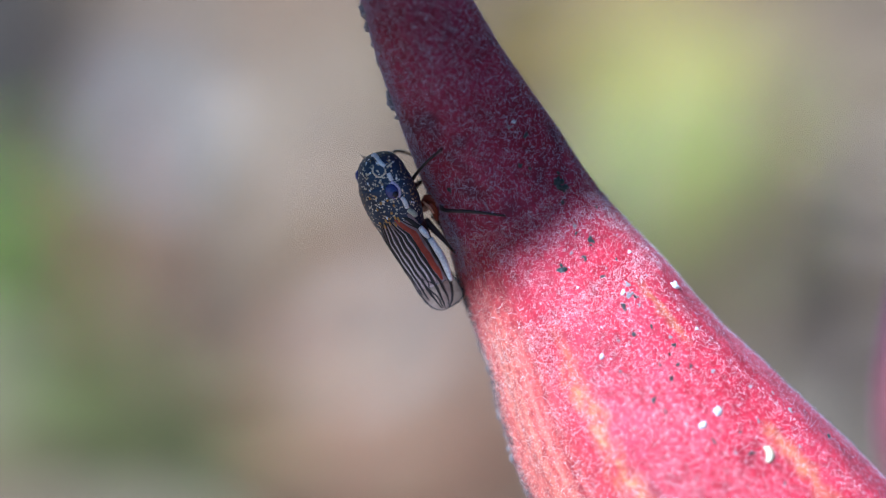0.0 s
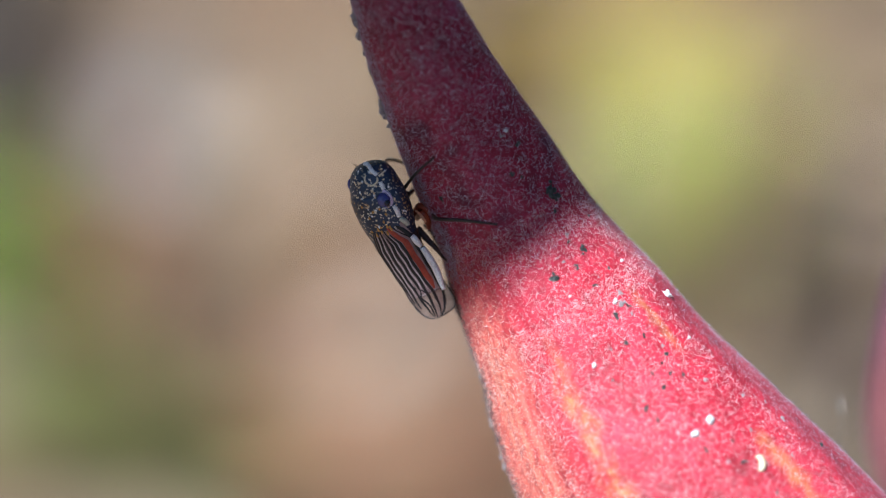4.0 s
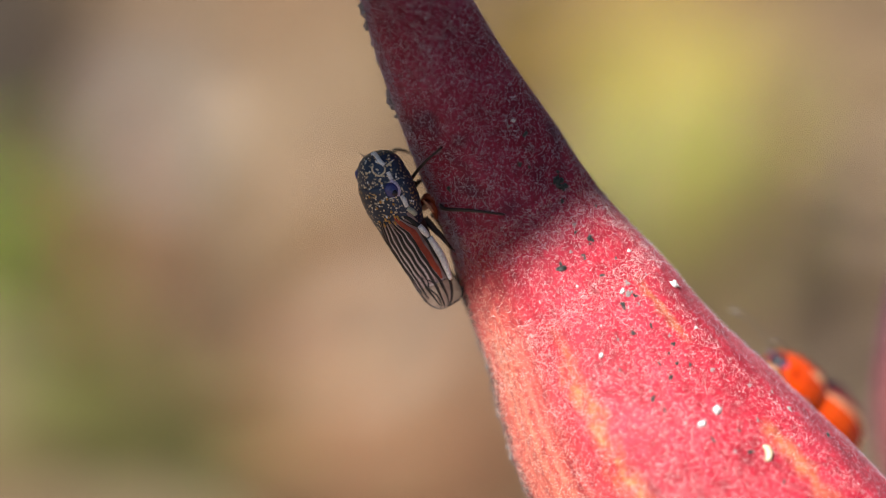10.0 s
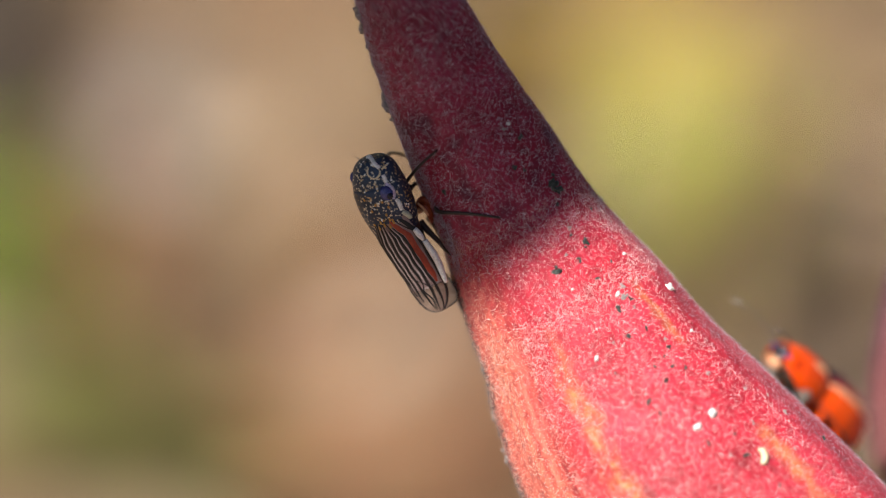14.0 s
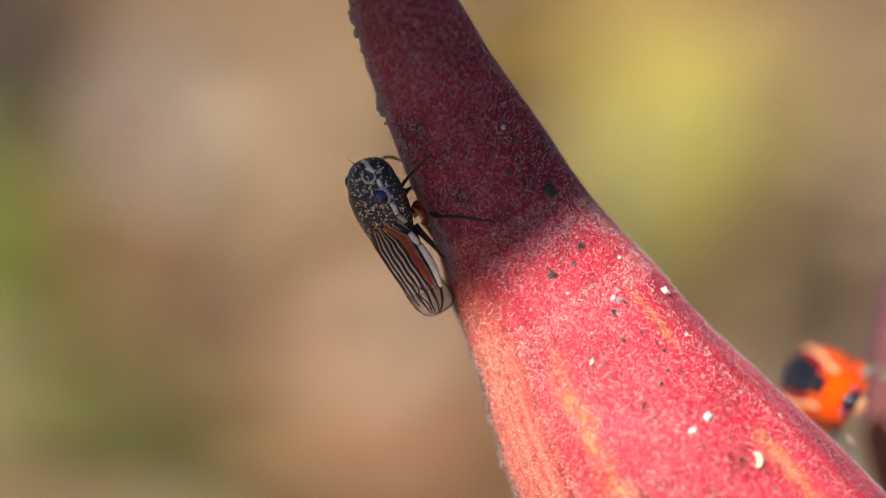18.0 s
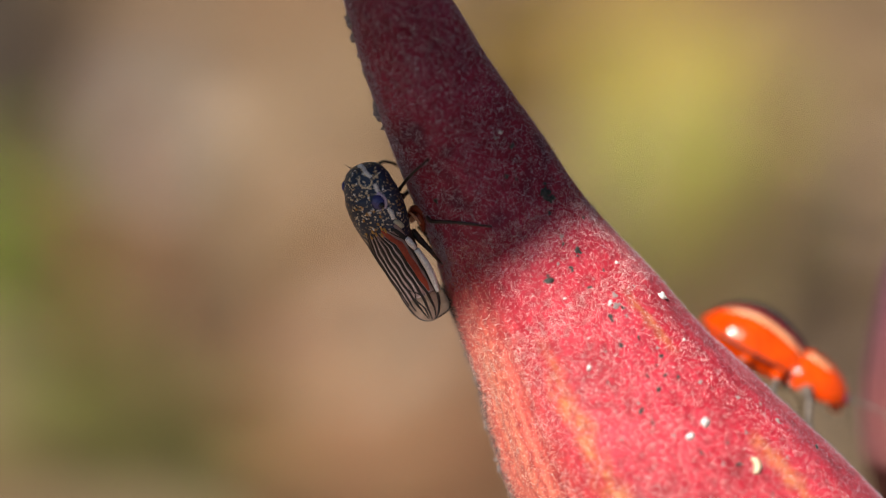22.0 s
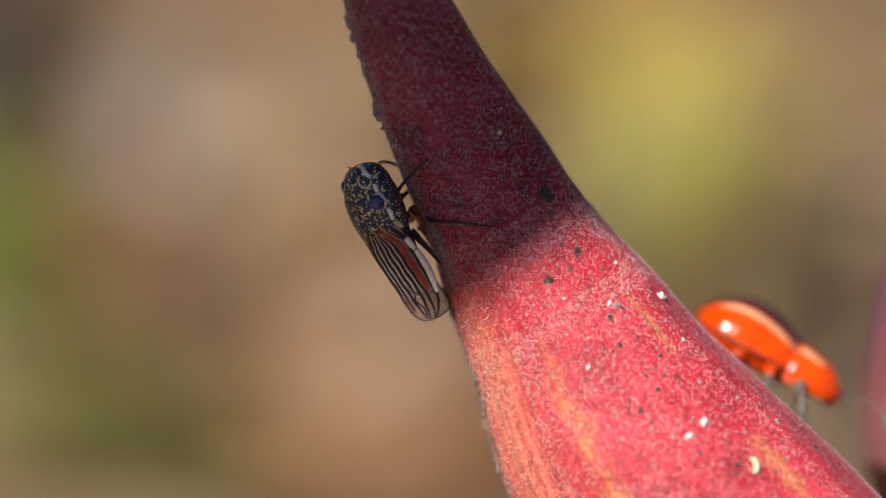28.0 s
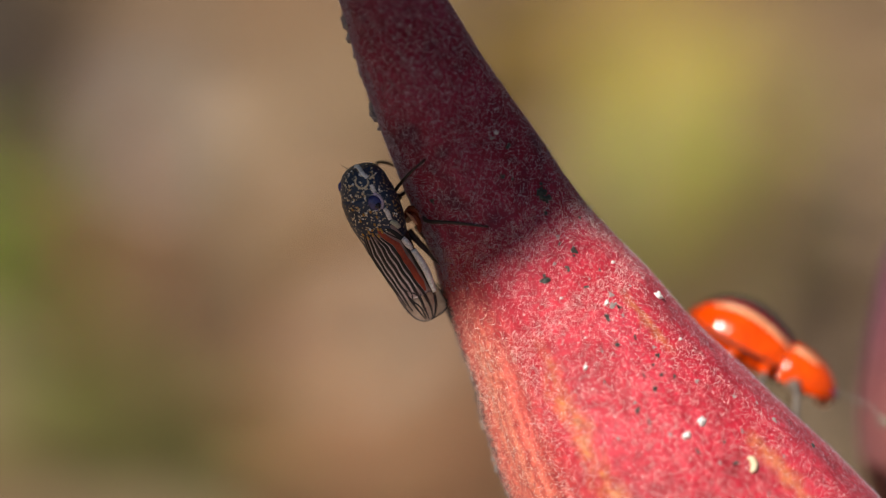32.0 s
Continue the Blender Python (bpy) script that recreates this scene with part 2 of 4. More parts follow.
M_BEETLE_BLACK = mottled("glossy_blue_black_shell", (0.008, 0.009, 0.016), (0.02, 0.022, 0.04), 900, 0.2, 0.15)
M_BEETLE_LEG = mottled("grey_brown_beetle_leg", (0.07, 0.055, 0.05), (0.2, 0.17, 0.15), 1500, 0.35)
M_PEACH = mottled("pale_peach_line", (0.75, 0.32, 0.16), (0.85, 0.45, 0.26), 900, 0.3)
M_CLUB = mottled("pale_antenna_club", (0.2, 0.17, 0.14), (0.34, 0.3, 0.26), 1500, 0.4)
def soil():
    """Dry brown soil: broad damp and dusty patches, clods and grit."""
    m, n, l, b = material("dry_brown_soil", 0.92, 0.0, 0.2)
    v = coords(n, l)
    broad, clods, grit = noise_of(n, l, v, 1.3), noise_of(n, l, v, 11), noise_of(n, l, v, 120, 3)
    col = ramp(n, l, clods, [(0.3, (0.12, 0.083, 0.05)), (0.7, (0.27, 0.18, 0.115))])
    col = blend(n, l, 1.0, col, ramp(n, l, broad, [(0.35, (0.8, 0.8, 0.82)), (0.65, (1.12, 1.1, 1.06))]), "MULTIPLY")
    col = blend(n, l, 1.0, col, ramp(n, l, grit, [(0.3, (0.7, 0.7, 0.7)), (0.7, (1.2, 1.2, 1.2))]), "MULTIPLY")
    l.new(col, b.inputs["Base Color"])
    relief(n, l, b, grit, 0.6, 0.004)
    return m


def litter_mix():
    """Old leaf litter, each scrap with a tone of its own."""
    m, n, l, b = material("mixed_leaf_litter", 0.75, 0.0, 0.25)
    g = n.new("ShaderNodeNewGeometry")
    tone = ramp(n, l, g.outputs["Random Per Island"], [(0.0, (0.14, 0.08, 0.045)), (0.35, (0.34, 0.23, 0.13)), (0.6, (0.26, 0.13, 0.07)), (0.8, (0.42, 0.33, 0.22)), (1.0, (0.16, 0.15, 0.05))])
    spots = ramp(n, l, noise_of(n, l, coords(n, l), 220), [(0.3, (0.7, 0.7, 0.7)), (0.7, (1.15, 1.15, 1.15))])
    l.new(blend(n, l, 1.0, tone, spots, "MULTIPLY"), b.inputs["Base Color"])
    return m


M_SOIL = soil()
M_LITTER = litter_mix()

# ---- building helpers ----
def mesh_ob(name, verts, faces, mat, smooth=True):
    me = bpy.data.meshes.new(name)
    me.from_pydata([tuple(v) for v in verts], [], faces)
    if smooth:
        me.polygons.foreach_set("use_smooth", [True] * len(me.polygons))
    me.materials.append(mat)
    me.update()
    return new(name, me)


def part(name, bm, mat, parent, label="", m=None, smooth=True):
    """Links a bmesh, or a (verts, faces) pair, as one mesh under its thing or part."""
    if isinstance(bm, tuple):
        ob = mesh_ob(name, bm[0], bm[1], mat, smooth)
    else:
        me = bpy.data.meshes.new(name)
        bm.to_mesh(me)
        bm.free()
        for p in me.polygons:
            p.use_smooth = smooth
        me.materials.append(mat)
        ob = new(name, me)
    ob.parent = parent
    if m is not None:
        ob.matrix_basis = m
    return tagged(ob, label)


def thing(name, m, label, category, group="", kind=""):
    ob = new(name)
    ob.empty_display_size = 0.005
    ob.matrix_basis = m
    return tagged(ob, label, category, group, kind)


def grid_faces(rows, cols, closed=True, caps=False):
    f = []
    for i in range(rows - 1):
        for j in range(cols if closed else cols - 1):
            k = (j + 1) % cols
            f.append((i * cols + j, i * cols + k, (i + 1) * cols + k, (i + 1) * cols + j))
    if caps:
        f.append(tuple(range(cols))[::-1])
        f.append(tuple((rows - 1) * cols + j for j in range(cols)))
    return f


def curve_through(points, count):
    """Points evenly along a smooth (Catmull-Rom) curve."""
    pts = [Vector(p) for p in points]
    pts = [2 * pts[0] - pts[1]] + pts + [2 * pts[-1] - pts[-2]]
    out = []
    spans = len(pts) - 3
    for i in range(count):
        x = spans * i / (count - 1)
        k = min(int(x), spans - 1)
        t = x - k
        a, b, c, d = pts[k:k + 4]
        out.append(0.5 * ((2 * b) + (c - a) * t + (2 * a - 5 * b + 4 * c - d) * t * t + (3 * b - a - 3 * c + d) * t ** 3))
    return out


def tube(points, radii, sides=8, count=16, flat=1.0):
    """A tapered limb through points (mm in, m out); radii are spread along it."""
    line = curve_through(points, count)
    verts, up = [], Vector((0.31, 0.17, 0.94))
    for i, p in enumerate(line):
        way = (line[min(i + 1, count - 1)] - line[max(i - 1, 0)]).normalized()
        a = way.cross(up).normalized()
        b = way.cross(a)
        x = (len(radii) - 1) * i / (count - 1)
        k = min(int(x), len(radii) - 2) if len(radii) > 1 else 0
        r = radii[k] + (radii[min(k + 1, len(radii) - 1)] - radii[k]) * (x - k)
        for j in range(sides):
            t = 2 * math.pi * j / sides
            verts.append((p + a * r * math.cos(t) + b * r * flat * math.sin(t)) * MM)
    return verts, grid_faces(count, sides, True, True)


def ellipsoid(centre, radii, turn=None, rings=12, sides=18, dent=0.0, seed=0):
    verts, c = [], Vector(centre)
    for i in range(rings + 1):
        a = math.pi * (0.02 + 0.96 * i / rings)
        for j in range(sides):
            t = 2 * math.pi * j / sides
            v = Vector((math.sin(a) * math.cos(t), math.sin(a) * math.sin(t), math.cos(a)))
            k = 1 + dent * noise.noise(v * 2.3 + Vector((seed, seed * 0.7, 3)))
            v = Vector((v.x * radii[0], v.y * radii[1], v.z * radii[2])) * k
            if turn is not None:
                v = turn @ v
            verts.append((c + v) * MM)
    return verts, grid_faces(rings + 1, sides, True, True)


def join(*pairs):
    verts, faces = [], []
    for v, f in pairs:
        k = len(verts)
        verts += v
        faces += [tuple(i + k for i in q) for q in f]
    return verts, faces


def lerp_table(table, x):
    if x <= table[0][0]:
        return table[0][1:]
    for a, b in zip(table, table[1:]):
        if x <= b[0]:
            t = (x - a[0]) / (b[0] - a[0])
            return tuple(p + (q - p) * t for p, q in zip(a[1:], b[1:]))
    return table[-1][1:]


def in_view(parent):
    """The basis that lets a child's mesh be written in view millimetres."""
    return parent.matrix_basis.inverted() @ VIEW


# ---- ground ----
def ground_sheet():
    n = 60
    verts, faces = [], []
    for i in range(n + 1):
        for j in range(n + 1):
            a, b = (i / n * 2 - 1), (j / n * 2 - 1)
            x, y = 60 * a * abs(a) ** 2.2, 60 * b * abs(b) ** 2.2 + 1.0
            h = 0.012 * noise.noise(Vector((x * 3, y * 3, 0))) + 0.006 * noise.noise(Vector((x * 11, y * 11, 4)))
            verts.append((x, y, h - 0.012))
    faces = grid_faces(n + 1, n + 1, False)
    return tagged(mesh_ob("ground", verts, [q[::-1] for q in faces], M_SOIL), "dry brown bare soil with scattered litter", "ground", "", "structure")


ground_sheet()

# ---- okra plant ----
# along the pod: right, away, up, radius, in view millimetres
POD = [(-7.966, -8.2, 26.553, 0.332), (-4.423, -6.4, 18.658, 1.443), (-2.794, -5.1, 15.137, 1.979), (-1.563, -4.0, 12.351, 2.375), (-0.707, -3.1, 10.402, 2.682), (0.227, -2.3, 8.418, 2.931), (1.289, -1.5, 6.414, 3.242), (2.408, -0.85, 4.399, 3.533),
       (3.521, -0.35, 2.355, 3.771), (4.583, 0.05, 0.3, 4.214), (5.772, 0.35, -1.757, 4.753), (7.056, 0.55, -3.813, 5.289), (8.172, 0.7, -5.88, 5.86), (9.379, 0.75, -7.937, 6.445), (10.794, 0.7, -10.02, 6.965),
       (12.259, 0.6, -12.063, 7.425), (15.479, 0.3, -16.294, 8.245), (19.513, 0, -21.778, 8.944), (24.423, 0, -28.847, 8.558), (28.595, 0, -35.268, 7.815)]
RIDGE = radians(-18)


class Pod:
    """A ribbed tapering pod as a surface: at(s, phi) with s from tip to stem end and phi 0 towards the lens."""

    def __init__(self, stations, ribs, depth):
        self.axis = curve_through([p[:3] for p in stations], 241)
        self.rad = [v.x * 0.985 for v in curve_through([(p[3], 0, 0) for p in stations], 241)]
        self.ribs, self.depth = ribs, depth

    def frame_at(self, s):
        x = s * 240
        k = min(max(int(x), 0), 239)
        t = x - k
        p = self.axis[k].lerp(self.axis[k + 1], t)
        way = (self.axis[min(k + 3, 240)] - self.axis[max(k - 2, 0)]).normalized()
        side = way.cross(Vector((0, -1, 0))).normalized()
        if side.x < 0:
            side = -side
        out = way.cross(side).normalized()
        if out.y > 0:
            out = -out
        return p, way, side, out, self.rad[k] + (self.rad[k + 1] - self.rad[k]) * t

    def at(self, s, phi, lift=0.0):
        p, way, side, out, r = self.frame_at(s)
        w = self.ribs * (phi - RIDGE)
        k = 1 + self.depth * (math.cos(w) + 0.25 * math.cos(2 * w)) - self.creases(s, w / (2 * math.pi)) + 0.006 * noise.noise(Vector((s * 40, phi * 3, self.ribs)))
        return p + (side * math.sin(phi) + out * math.cos(phi)) * (r * k + lift)

    def creases(self, s, rib):
        """How deep the narrow lengthwise folds between the ridges cut in, as a share of the radius."""
        deep = 0.0
        for at, much, wide in ((-0.37, 0.030, 0.07), (-0.72, 0.014, 0.06), (0.42, 0.010, 0.08), (1.12, 0.014, 0.08), (0.62, 0.008, 0.05)):
            gap = (rib - at - 0.04 * math.sin(9 * s + at * 7) + self.ribs / 2) % self.ribs - self.ribs / 2
            deep += much * math.exp(-(gap / wide) ** 2)
        return deep * min(1.0, max(0.0, (s - 0.47) / 0.12))

    def normal(self, s, phi):
        _, way, side, out, _ = self.frame_at(s)
        return side * math.sin(phi) + out * math.cos(phi)

    def find(self, u, v):
        """The place on the face turned to the lens that shows at u, v in the plane in focus."""
        s, phi = 0.4, 0.0
        for _ in range(40):
            def show(s, phi):
                q = self.at(s, phi)
                k = REACH * 1000 / (REACH * 1000 + q.y)
                return Vector((q.x * k, q.z * k))
            a, e = show(s, phi), 1e-3
            ds, dp = (show(s + e, phi) - a) / e, (show(s, phi + e) - a) / e
            gap = Vector((u, v)) - a
            det = ds.x * dp.y - ds.y * dp.x
            if abs(det) < 1e-6:
                break
            s += max(-0.06, min(0.06, (gap.x * dp.y - gap.y * dp.x) / det))
            phi += max(-0.3, min(0.3, (ds.x * gap.y - ds.y * gap.x) / det))
            s, phi = min(0.99, max(0.01, s)), min(1.5, max(-1.5, phi))
        return s, phi

    def skin(self, name, mat, parent, label, rows=200, cols=120):
        verts, faces = [], grid_faces(rows, cols, True, True)
        for i in range(rows):
            for j in range(cols):
                verts.append(self.at(i / (rows - 1), 2 * math.pi * j / cols) * MM)
        ob = part(name, (verts, faces), mat, parent, label, in_view(parent))
        me = ob.data
        uv = me.uv_layers.new(name="along")
        flat = np.zeros((len(me.loops), 2))
        for poly in me.polygons:
            js = [me.loops[k].vertex_index % cols for k in poly.loop_indices]
            wrap = max(js) - min(js) > cols / 2
            for k in poly.loop_indices:
                vi = me.loops[k].vertex_index
                i, j = vi // cols, vi % cols
                if wrap and j < cols / 2:
                    j += cols
                flat[k] = ((j / cols * 2 * math.pi - RIDGE) / (2 * math.pi) * self.ribs, i / (rows - 1))
        uv.data.foreach_set("uv", flat.ravel())
        return ob

    def down(self, parent, count, s0, s1, p0, p1, seed, longest=0.36, thick=0.0068, bare=1.0, mat=None):
        """Fine curled hairs all over a stretch of the pod, as one piece of stuff; bare thins them out towards s0."""
        rnd = random.Random(seed)
        verts, faces = [], []
        reach = [(b - a).length for a, b in zip(self.axis, self.axis[1:])]
        most = max(reach[int(s0 * 240):int(s1 * 240)])
        grown = 0
        while grown < count:
            s, phi = rnd.uniform(s0, s1), rnd.uniform(p0, p1)
            if rnd.random() > reach[int(s * 240)] / most * (bare + (1 - bare) * (s - s0) / (s1 - s0)):
                continue
            grown += 1
            p, nrm = self.at(s, phi, -0.01), self.normal(s, phi)
            way = Vector((rnd.gauss(0, 1), rnd.gauss(0, 1), rnd.gauss(0, 1)))
            way = (way - nrm * way.dot(nrm)).normalized()
            lean = rnd.uniform(0.15, 1.3)
            bend = nrm.cross(way) * rnd.uniform(-1.1, 1.1) - nrm * rnd.uniform(0.2, 0.9)
            size = longest * rnd.uniform(0.35, 1.0)
            k = len(verts)
            for i in range(4):
                t = i / 3
                q = p + (way * (1 - 0.25 * t) + nrm * lean) * (size * t) + bend * (size * 0.75 * t * t)
                w = thick * (1 - 0.55 * t)
                a, b = way.cross(nrm), nrm
                for j in range(3):
                    c = 2.094 * j + 0.5
                    verts.append((q + a * (w * math.cos(c)) + b * (w * math.sin(c))) * MM)
            for i in range(3):
                for j in range(3):
                    m = (j + 1) % 3
                    faces.append((k + i * 3 + j, k + i * 3 + m, k + i * 3 + 3 + m, k + i * 3 + 3 + j))
        return tagged(part("down_hair", (verts, faces), mat or M_HAIR, parent), "dark grey clotted plant hairs" if mat is M_DARK_HAIR else "short pale curled plant hairs", "", "", "stuff")


okra = thing("okra_plant", pose(0.036, 0.05, -0.01), "red okra plant with fuzzy ribbed pods on a dark stalk", "plant")
main_pod = Pod(POD, 5, 0.022)
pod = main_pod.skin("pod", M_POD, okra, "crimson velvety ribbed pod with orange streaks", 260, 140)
# hairs on the upper pod and right edge carry painted shade
main_pod.down(pod, 13500, 0.12, 0.47, -1.6, 1.5, 5, 0.21, 0.0112, 0.75, M_SHADED_HAIR)
main_pod.down(pod, 5800, 0.42, 0.56, -0.62, 1.15, 35, 0.18, 0.0085)
main_pod.down(pod, 2600, 0.42, 0.56, -1.6, -0.62, 36, 0.18, 0.0085, 1.0, M_PEACH_HAIR)
main_pod.down(pod, 19500, 0.53, 0.88, -0.68, 0.92, 15, 0.16, 0.0118)
main_pod.down(pod, 11500, 0.53, 0.88, -1.6, -0.62, 16, 0.16, 0.0115, 1.0, M_PEACH_HAIR)
main_pod.down(pod, 1000, 0.50, 0.88, -1.5, 0.9, 55, 0.22, 0.020)
main_pod.down(pod, 9000, 0.12, 0.46, -1.75, -1.15, 41, 0.12, 0.011, 0.7, M_SHADED_HAIR)
main_pod.down(pod, 10500, 0.44, 0.88, 0.82, 1.6, 42, 0.12, 0.0066, 1.0, M_SHADED_HAIR)
# dark grey clotted hairs along the pod's left edge
main_pod.down(pod, 4600, 0.46, 0.88, -1.85, -1.36, 25, 0.34, 0.015, 1.0, M_DARK_HAIR)

POD_TWO = [(35, 21, 34, 0.6), (34, 21, 24, 1.6), (32.5, 20.5, 12, 3.3), (31.4, 20, 4, 5.0), (30.8, 20, -1.75, 6.4), (30.9, 20, -8, 7.6), (31.5, 20, -12.6, 7.4), (33.5, 21, -20, 6.5), (36.5, 22, -30, 5.5), (39, 23, -38, 4.5)]
second_pod = Pod(POD_TWO, 5, 0.02)
pod_b = second_pod.skin("pod", M_POD_SHADED, okra, "velvety ribbed pod, shade painted into its dull mauve skin", 120, 80)
second_pod.down(pod_b, 2000, 0.25, 0.8, -2.2, 1.0, 6)


def stalk_and_stems():
    inv = in_view(okra)
    flip = VIEW.inverted()
    foot = flip @ Vector((0.036, 0.05, -0.012)) * 1000
    top = flip @ Vector((0.045, 0.05, 0.62)) * 1000
    mid = flip @ Vector((0.047, 0.047, 0.38)) * 1000
    part("stalk", tube([foot, foot.lerp(mid, 0.5) + Vector((3, 0, 0)), mid, top], [8, 7, 6, 4], 14, 40), M_STALK, okra, "dark purple-green woody stalk", inv)
    for a, b in (((28.6, 0, -35.3), (36, 8, -52)), ((39, 23, -38), (42, 26, -56))):
        a, b = Vector(a), Vector(b)
        end = (mid + foot) * 0.5 + Vector((1, 0, 40))
        part("pedicel", tube([a, a.lerp(b, 0.6), b, b.lerp(end, 0.5)], [3.4, 2.8, 3.0, 3.4], 10, 20), M_STALK, okra, "short thick flower stem", inv)
        part("calyx", ellipsoid(a + (a - b).normalized() * -1.0, (7.2, 7.2, 4.0), (b - a).to_track_quat("Z", "X").to_matrix(), 8, 20, 0.12, 3), M_CALYX, okra, "green calyx collar", inv)


stalk_and_stems()


def on_pod(u, v, lift):
    s, phi = main_pod.find(u, v)
    return main_pod.at(s, phi, lift)


def shade_leaf(centre, tip, face, size, petiole_end):
    """An unseen broad lobed leaf added to block light: tip is the way of one lobe, face the way its upper side looks.
    """
    verts = []
    n, k = 180, 14
    tip, face = Vector(tip).normalized(), Vector(face).normalized()
    side = face.cross(tip).normalized()
    for i in range(k + 1):
        for j in range(n):
            t = 2 * math.pi * j / n
            r = size * (0.89 + 0.11 * math.cos(9 * t)) * i / k
            p = centre + tip * (r * math.cos(t)) + side * (r * math.sin(t)) + face * (5 * math.cos(3 * t) * (i / k) ** 2 - 4 * i / k)
            verts.append(p * MM)
    leaf = part("leaf", (verts, grid_faces(k + 1, n, True)), M_LEAF, okra, "broad green lobed leaf, unseen, added to cast shade", in_view(okra))
    mod = leaf.modifiers.new("thickness", "SOLIDIFY")
    mod.thickness = 0.0004
    mid = centre.lerp(petiole_end, 0.5) + Vector((0, 0, 25))
    part("petiole", tube([centre, mid, petiole_end], [1.2, 1.6, 2.4], 8, 20), M_STALK, leaf, "red leaf stem")


def leaves():
    """Leaves added out of the picture, unseen, to keep the sun and much of the sky off the upper pod."""
    way = Vector((-0.38, -0.76, 0.53)).normalized()
    low, high = on_pod(1.4, -2.7, 0) + way * 250, on_pod(7.2, 1.9, 0) + way * 250
    edge = (high - low).normalized()
    inward = edge.cross(way).normalized()
    if inward.x > 0:
        inward = -inward
    top = VIEW.inverted() @ Vector((0.045, 0.05, 0.6)) * 1000
    shade_leaf((low + high) * 0.5 + inward * 53.3, -inward, way, 55.0, top)
    # second unseen leaf, added only to dim the skylight on the upper pod
    shade_leaf(Vector((-14, 24, 46)), (1, 0, 0.1), (0.1, -0.2, 1), 50.0, top)


leaves()


# specks on the pod: right, up in the plane in focus, size, kind, mm
def specks():
    rnd = random.Random(11)
    white = [(3.43, 6.17, 0.13), (11.25, -1.8, 0.3), (12.3, -3.87, 0.12), (7.7, -5.24, 0.15), (13.33, -7.87, 0.28), (12.6, -8.55, 0.25), (9.03, -0.14, 0.12), (8.72, -2.12, 0.19), (7.7, -3.79, 0.07), (6.53, -1.87, 0.09)]
    shell = [(15.6, -10.0, 0.34)]
    dark = [(5.5, 3.3, 0.36), (5.75, 2.95, 0.28), (4.0, 5.5, 0.16), (3.75, 4.0, 0.13), (5.8, 2.3, 0.12), (7.1, 0.42, 0.19), (5.68, -1.0, 0.24), (6.9, -0.5, 0.11), (7.7, -1.33, 0.13), (8.75, -2.75, 0.2), (9.3, -2.3, 0.12), (9.25, -4.15, 0.14), (10.25, -7.3, 0.16), (11.0, -5.1, 0.1), (11.4, -5.6, 0.11), (12.0, -5.7, 0.12)]
    dark += [(10.5, -5.6, 0.1), (13.1, -9.3, 0.13), (15.0, -9.9, 0.16), (16.6, -11.4, 0.14), (0.3, 2.9, 0.14), (6.45, 0.75, 0.1), (8.6, -5.9, 0.1), (4.2, 3.9, 0.12), (7.45, 2.0, 0.1), (11.1, -6.3, 0.12), (6.84, -0.37, 0.09), (8.4, -0.47, 0.11), (10.1, -3.76, 0.1), (11.2, -4.67, 0.12), (10.8, -7.9, 0.1), (14.4, -8.9, 0.1), (18.7, -9.1, 0.14)]
    pale = [(3.2, 5.9, 0.12), (11.82, -8.5, 0.13), (16.8, -7.8, 0.16), (15.3, -8.35, 0.12), (6.4, 1.13, 0.12), (9.0, -2.2, 0.2), (13.2, -5.7, 0.12), (10.1, -6.95, 0.11), (14.9, -6.7, 0.12), (6.2, -0.2, 0.1), (14.2, -9.9, 0.1), (9.9, -1.3, 0.1), (8.95, -1.7, 0.13), (9.5, -2.7, 0.1),
            (8.54, -4.44, 0.1), (11.0, -4.25, 0.11), (7.9, -0.95, 0.08), (9.3, -8.7, 0.09), (17.3, -9.6, 0.13), (16.0, -7.0, 0.1)]
    table = [(*row, kind) for rows, kind in ((white, "w"), (shell, "c"), (dark, "d"), (pale, "g")) for row in rows]
    kinds = {"w": (M_WHITE_SPECK, "white grit speck"), "c": (M_CREAM_SPECK, "curled cream shell"), "d": (M_DARK_SPECK, "dark grit speck"), "g": (M_GREY_SPECK, "pale grit speck")}
    for k, (u, v, size, kind) in enumerate(table):
        s, phi = main_pod.find(u, v)
        p, nrm = main_pod.at(s, phi, 0.02), main_pod.normal(s, phi)
        turn = nrm.to_track_quat("Z", "Y").to_matrix()
        mat, label = kinds[kind]
        if kind == "c":
            x, y = turn @ Vector((1, 0, 0)), turn @ Vector((0, 1, 0))
            bend = [p + nrm * 0.1 + x * (size * math.cos(t)) * 0.7 + y * (size * math.sin(t)) for t in (-1.7, -0.9, 0, 0.9, 1.8)]
            shape = tube(bend, [0.08, 0.17, 0.2, 0.17, 0.06], 8, 12)
        else:
            turn = turn @ Euler((0, 0, rnd.uniform(0, 6))).to_matrix()
            lean = rnd.uniform(0.55, 0.95)
            shape = ellipsoid(p, (size * 0.88, size * lean * 0.88, size * (0.55 if kind in "wg" else 0.35)), turn, 7, 11, 1.1 if kind == "d" else 0.75, k)
        if kind in "dg":
            bits = []
            for i in range(5):
                q = p + turn @ Vector((rnd.uniform(-1, 1) * size, rnd.uniform(-1, 1) * size * lean, rnd.uniform(0, 0.25) * size))
                r = size * rnd.uniform(0.18, 0.5)
                bits.append(ellipsoid(q, (r * rnd.uniform(0.6, 1.5), r, r * 0.6), turn, 5, 7, 0.9, k + i * 3.1))
            shape = join(ellipsoid(p, (size * 0.7, size * lean * 0.6, size * 0.3), turn, 6, 9, 0.9, k), *bits)
        part("speck", shape, mat, pod, label, None, kind in "wc")
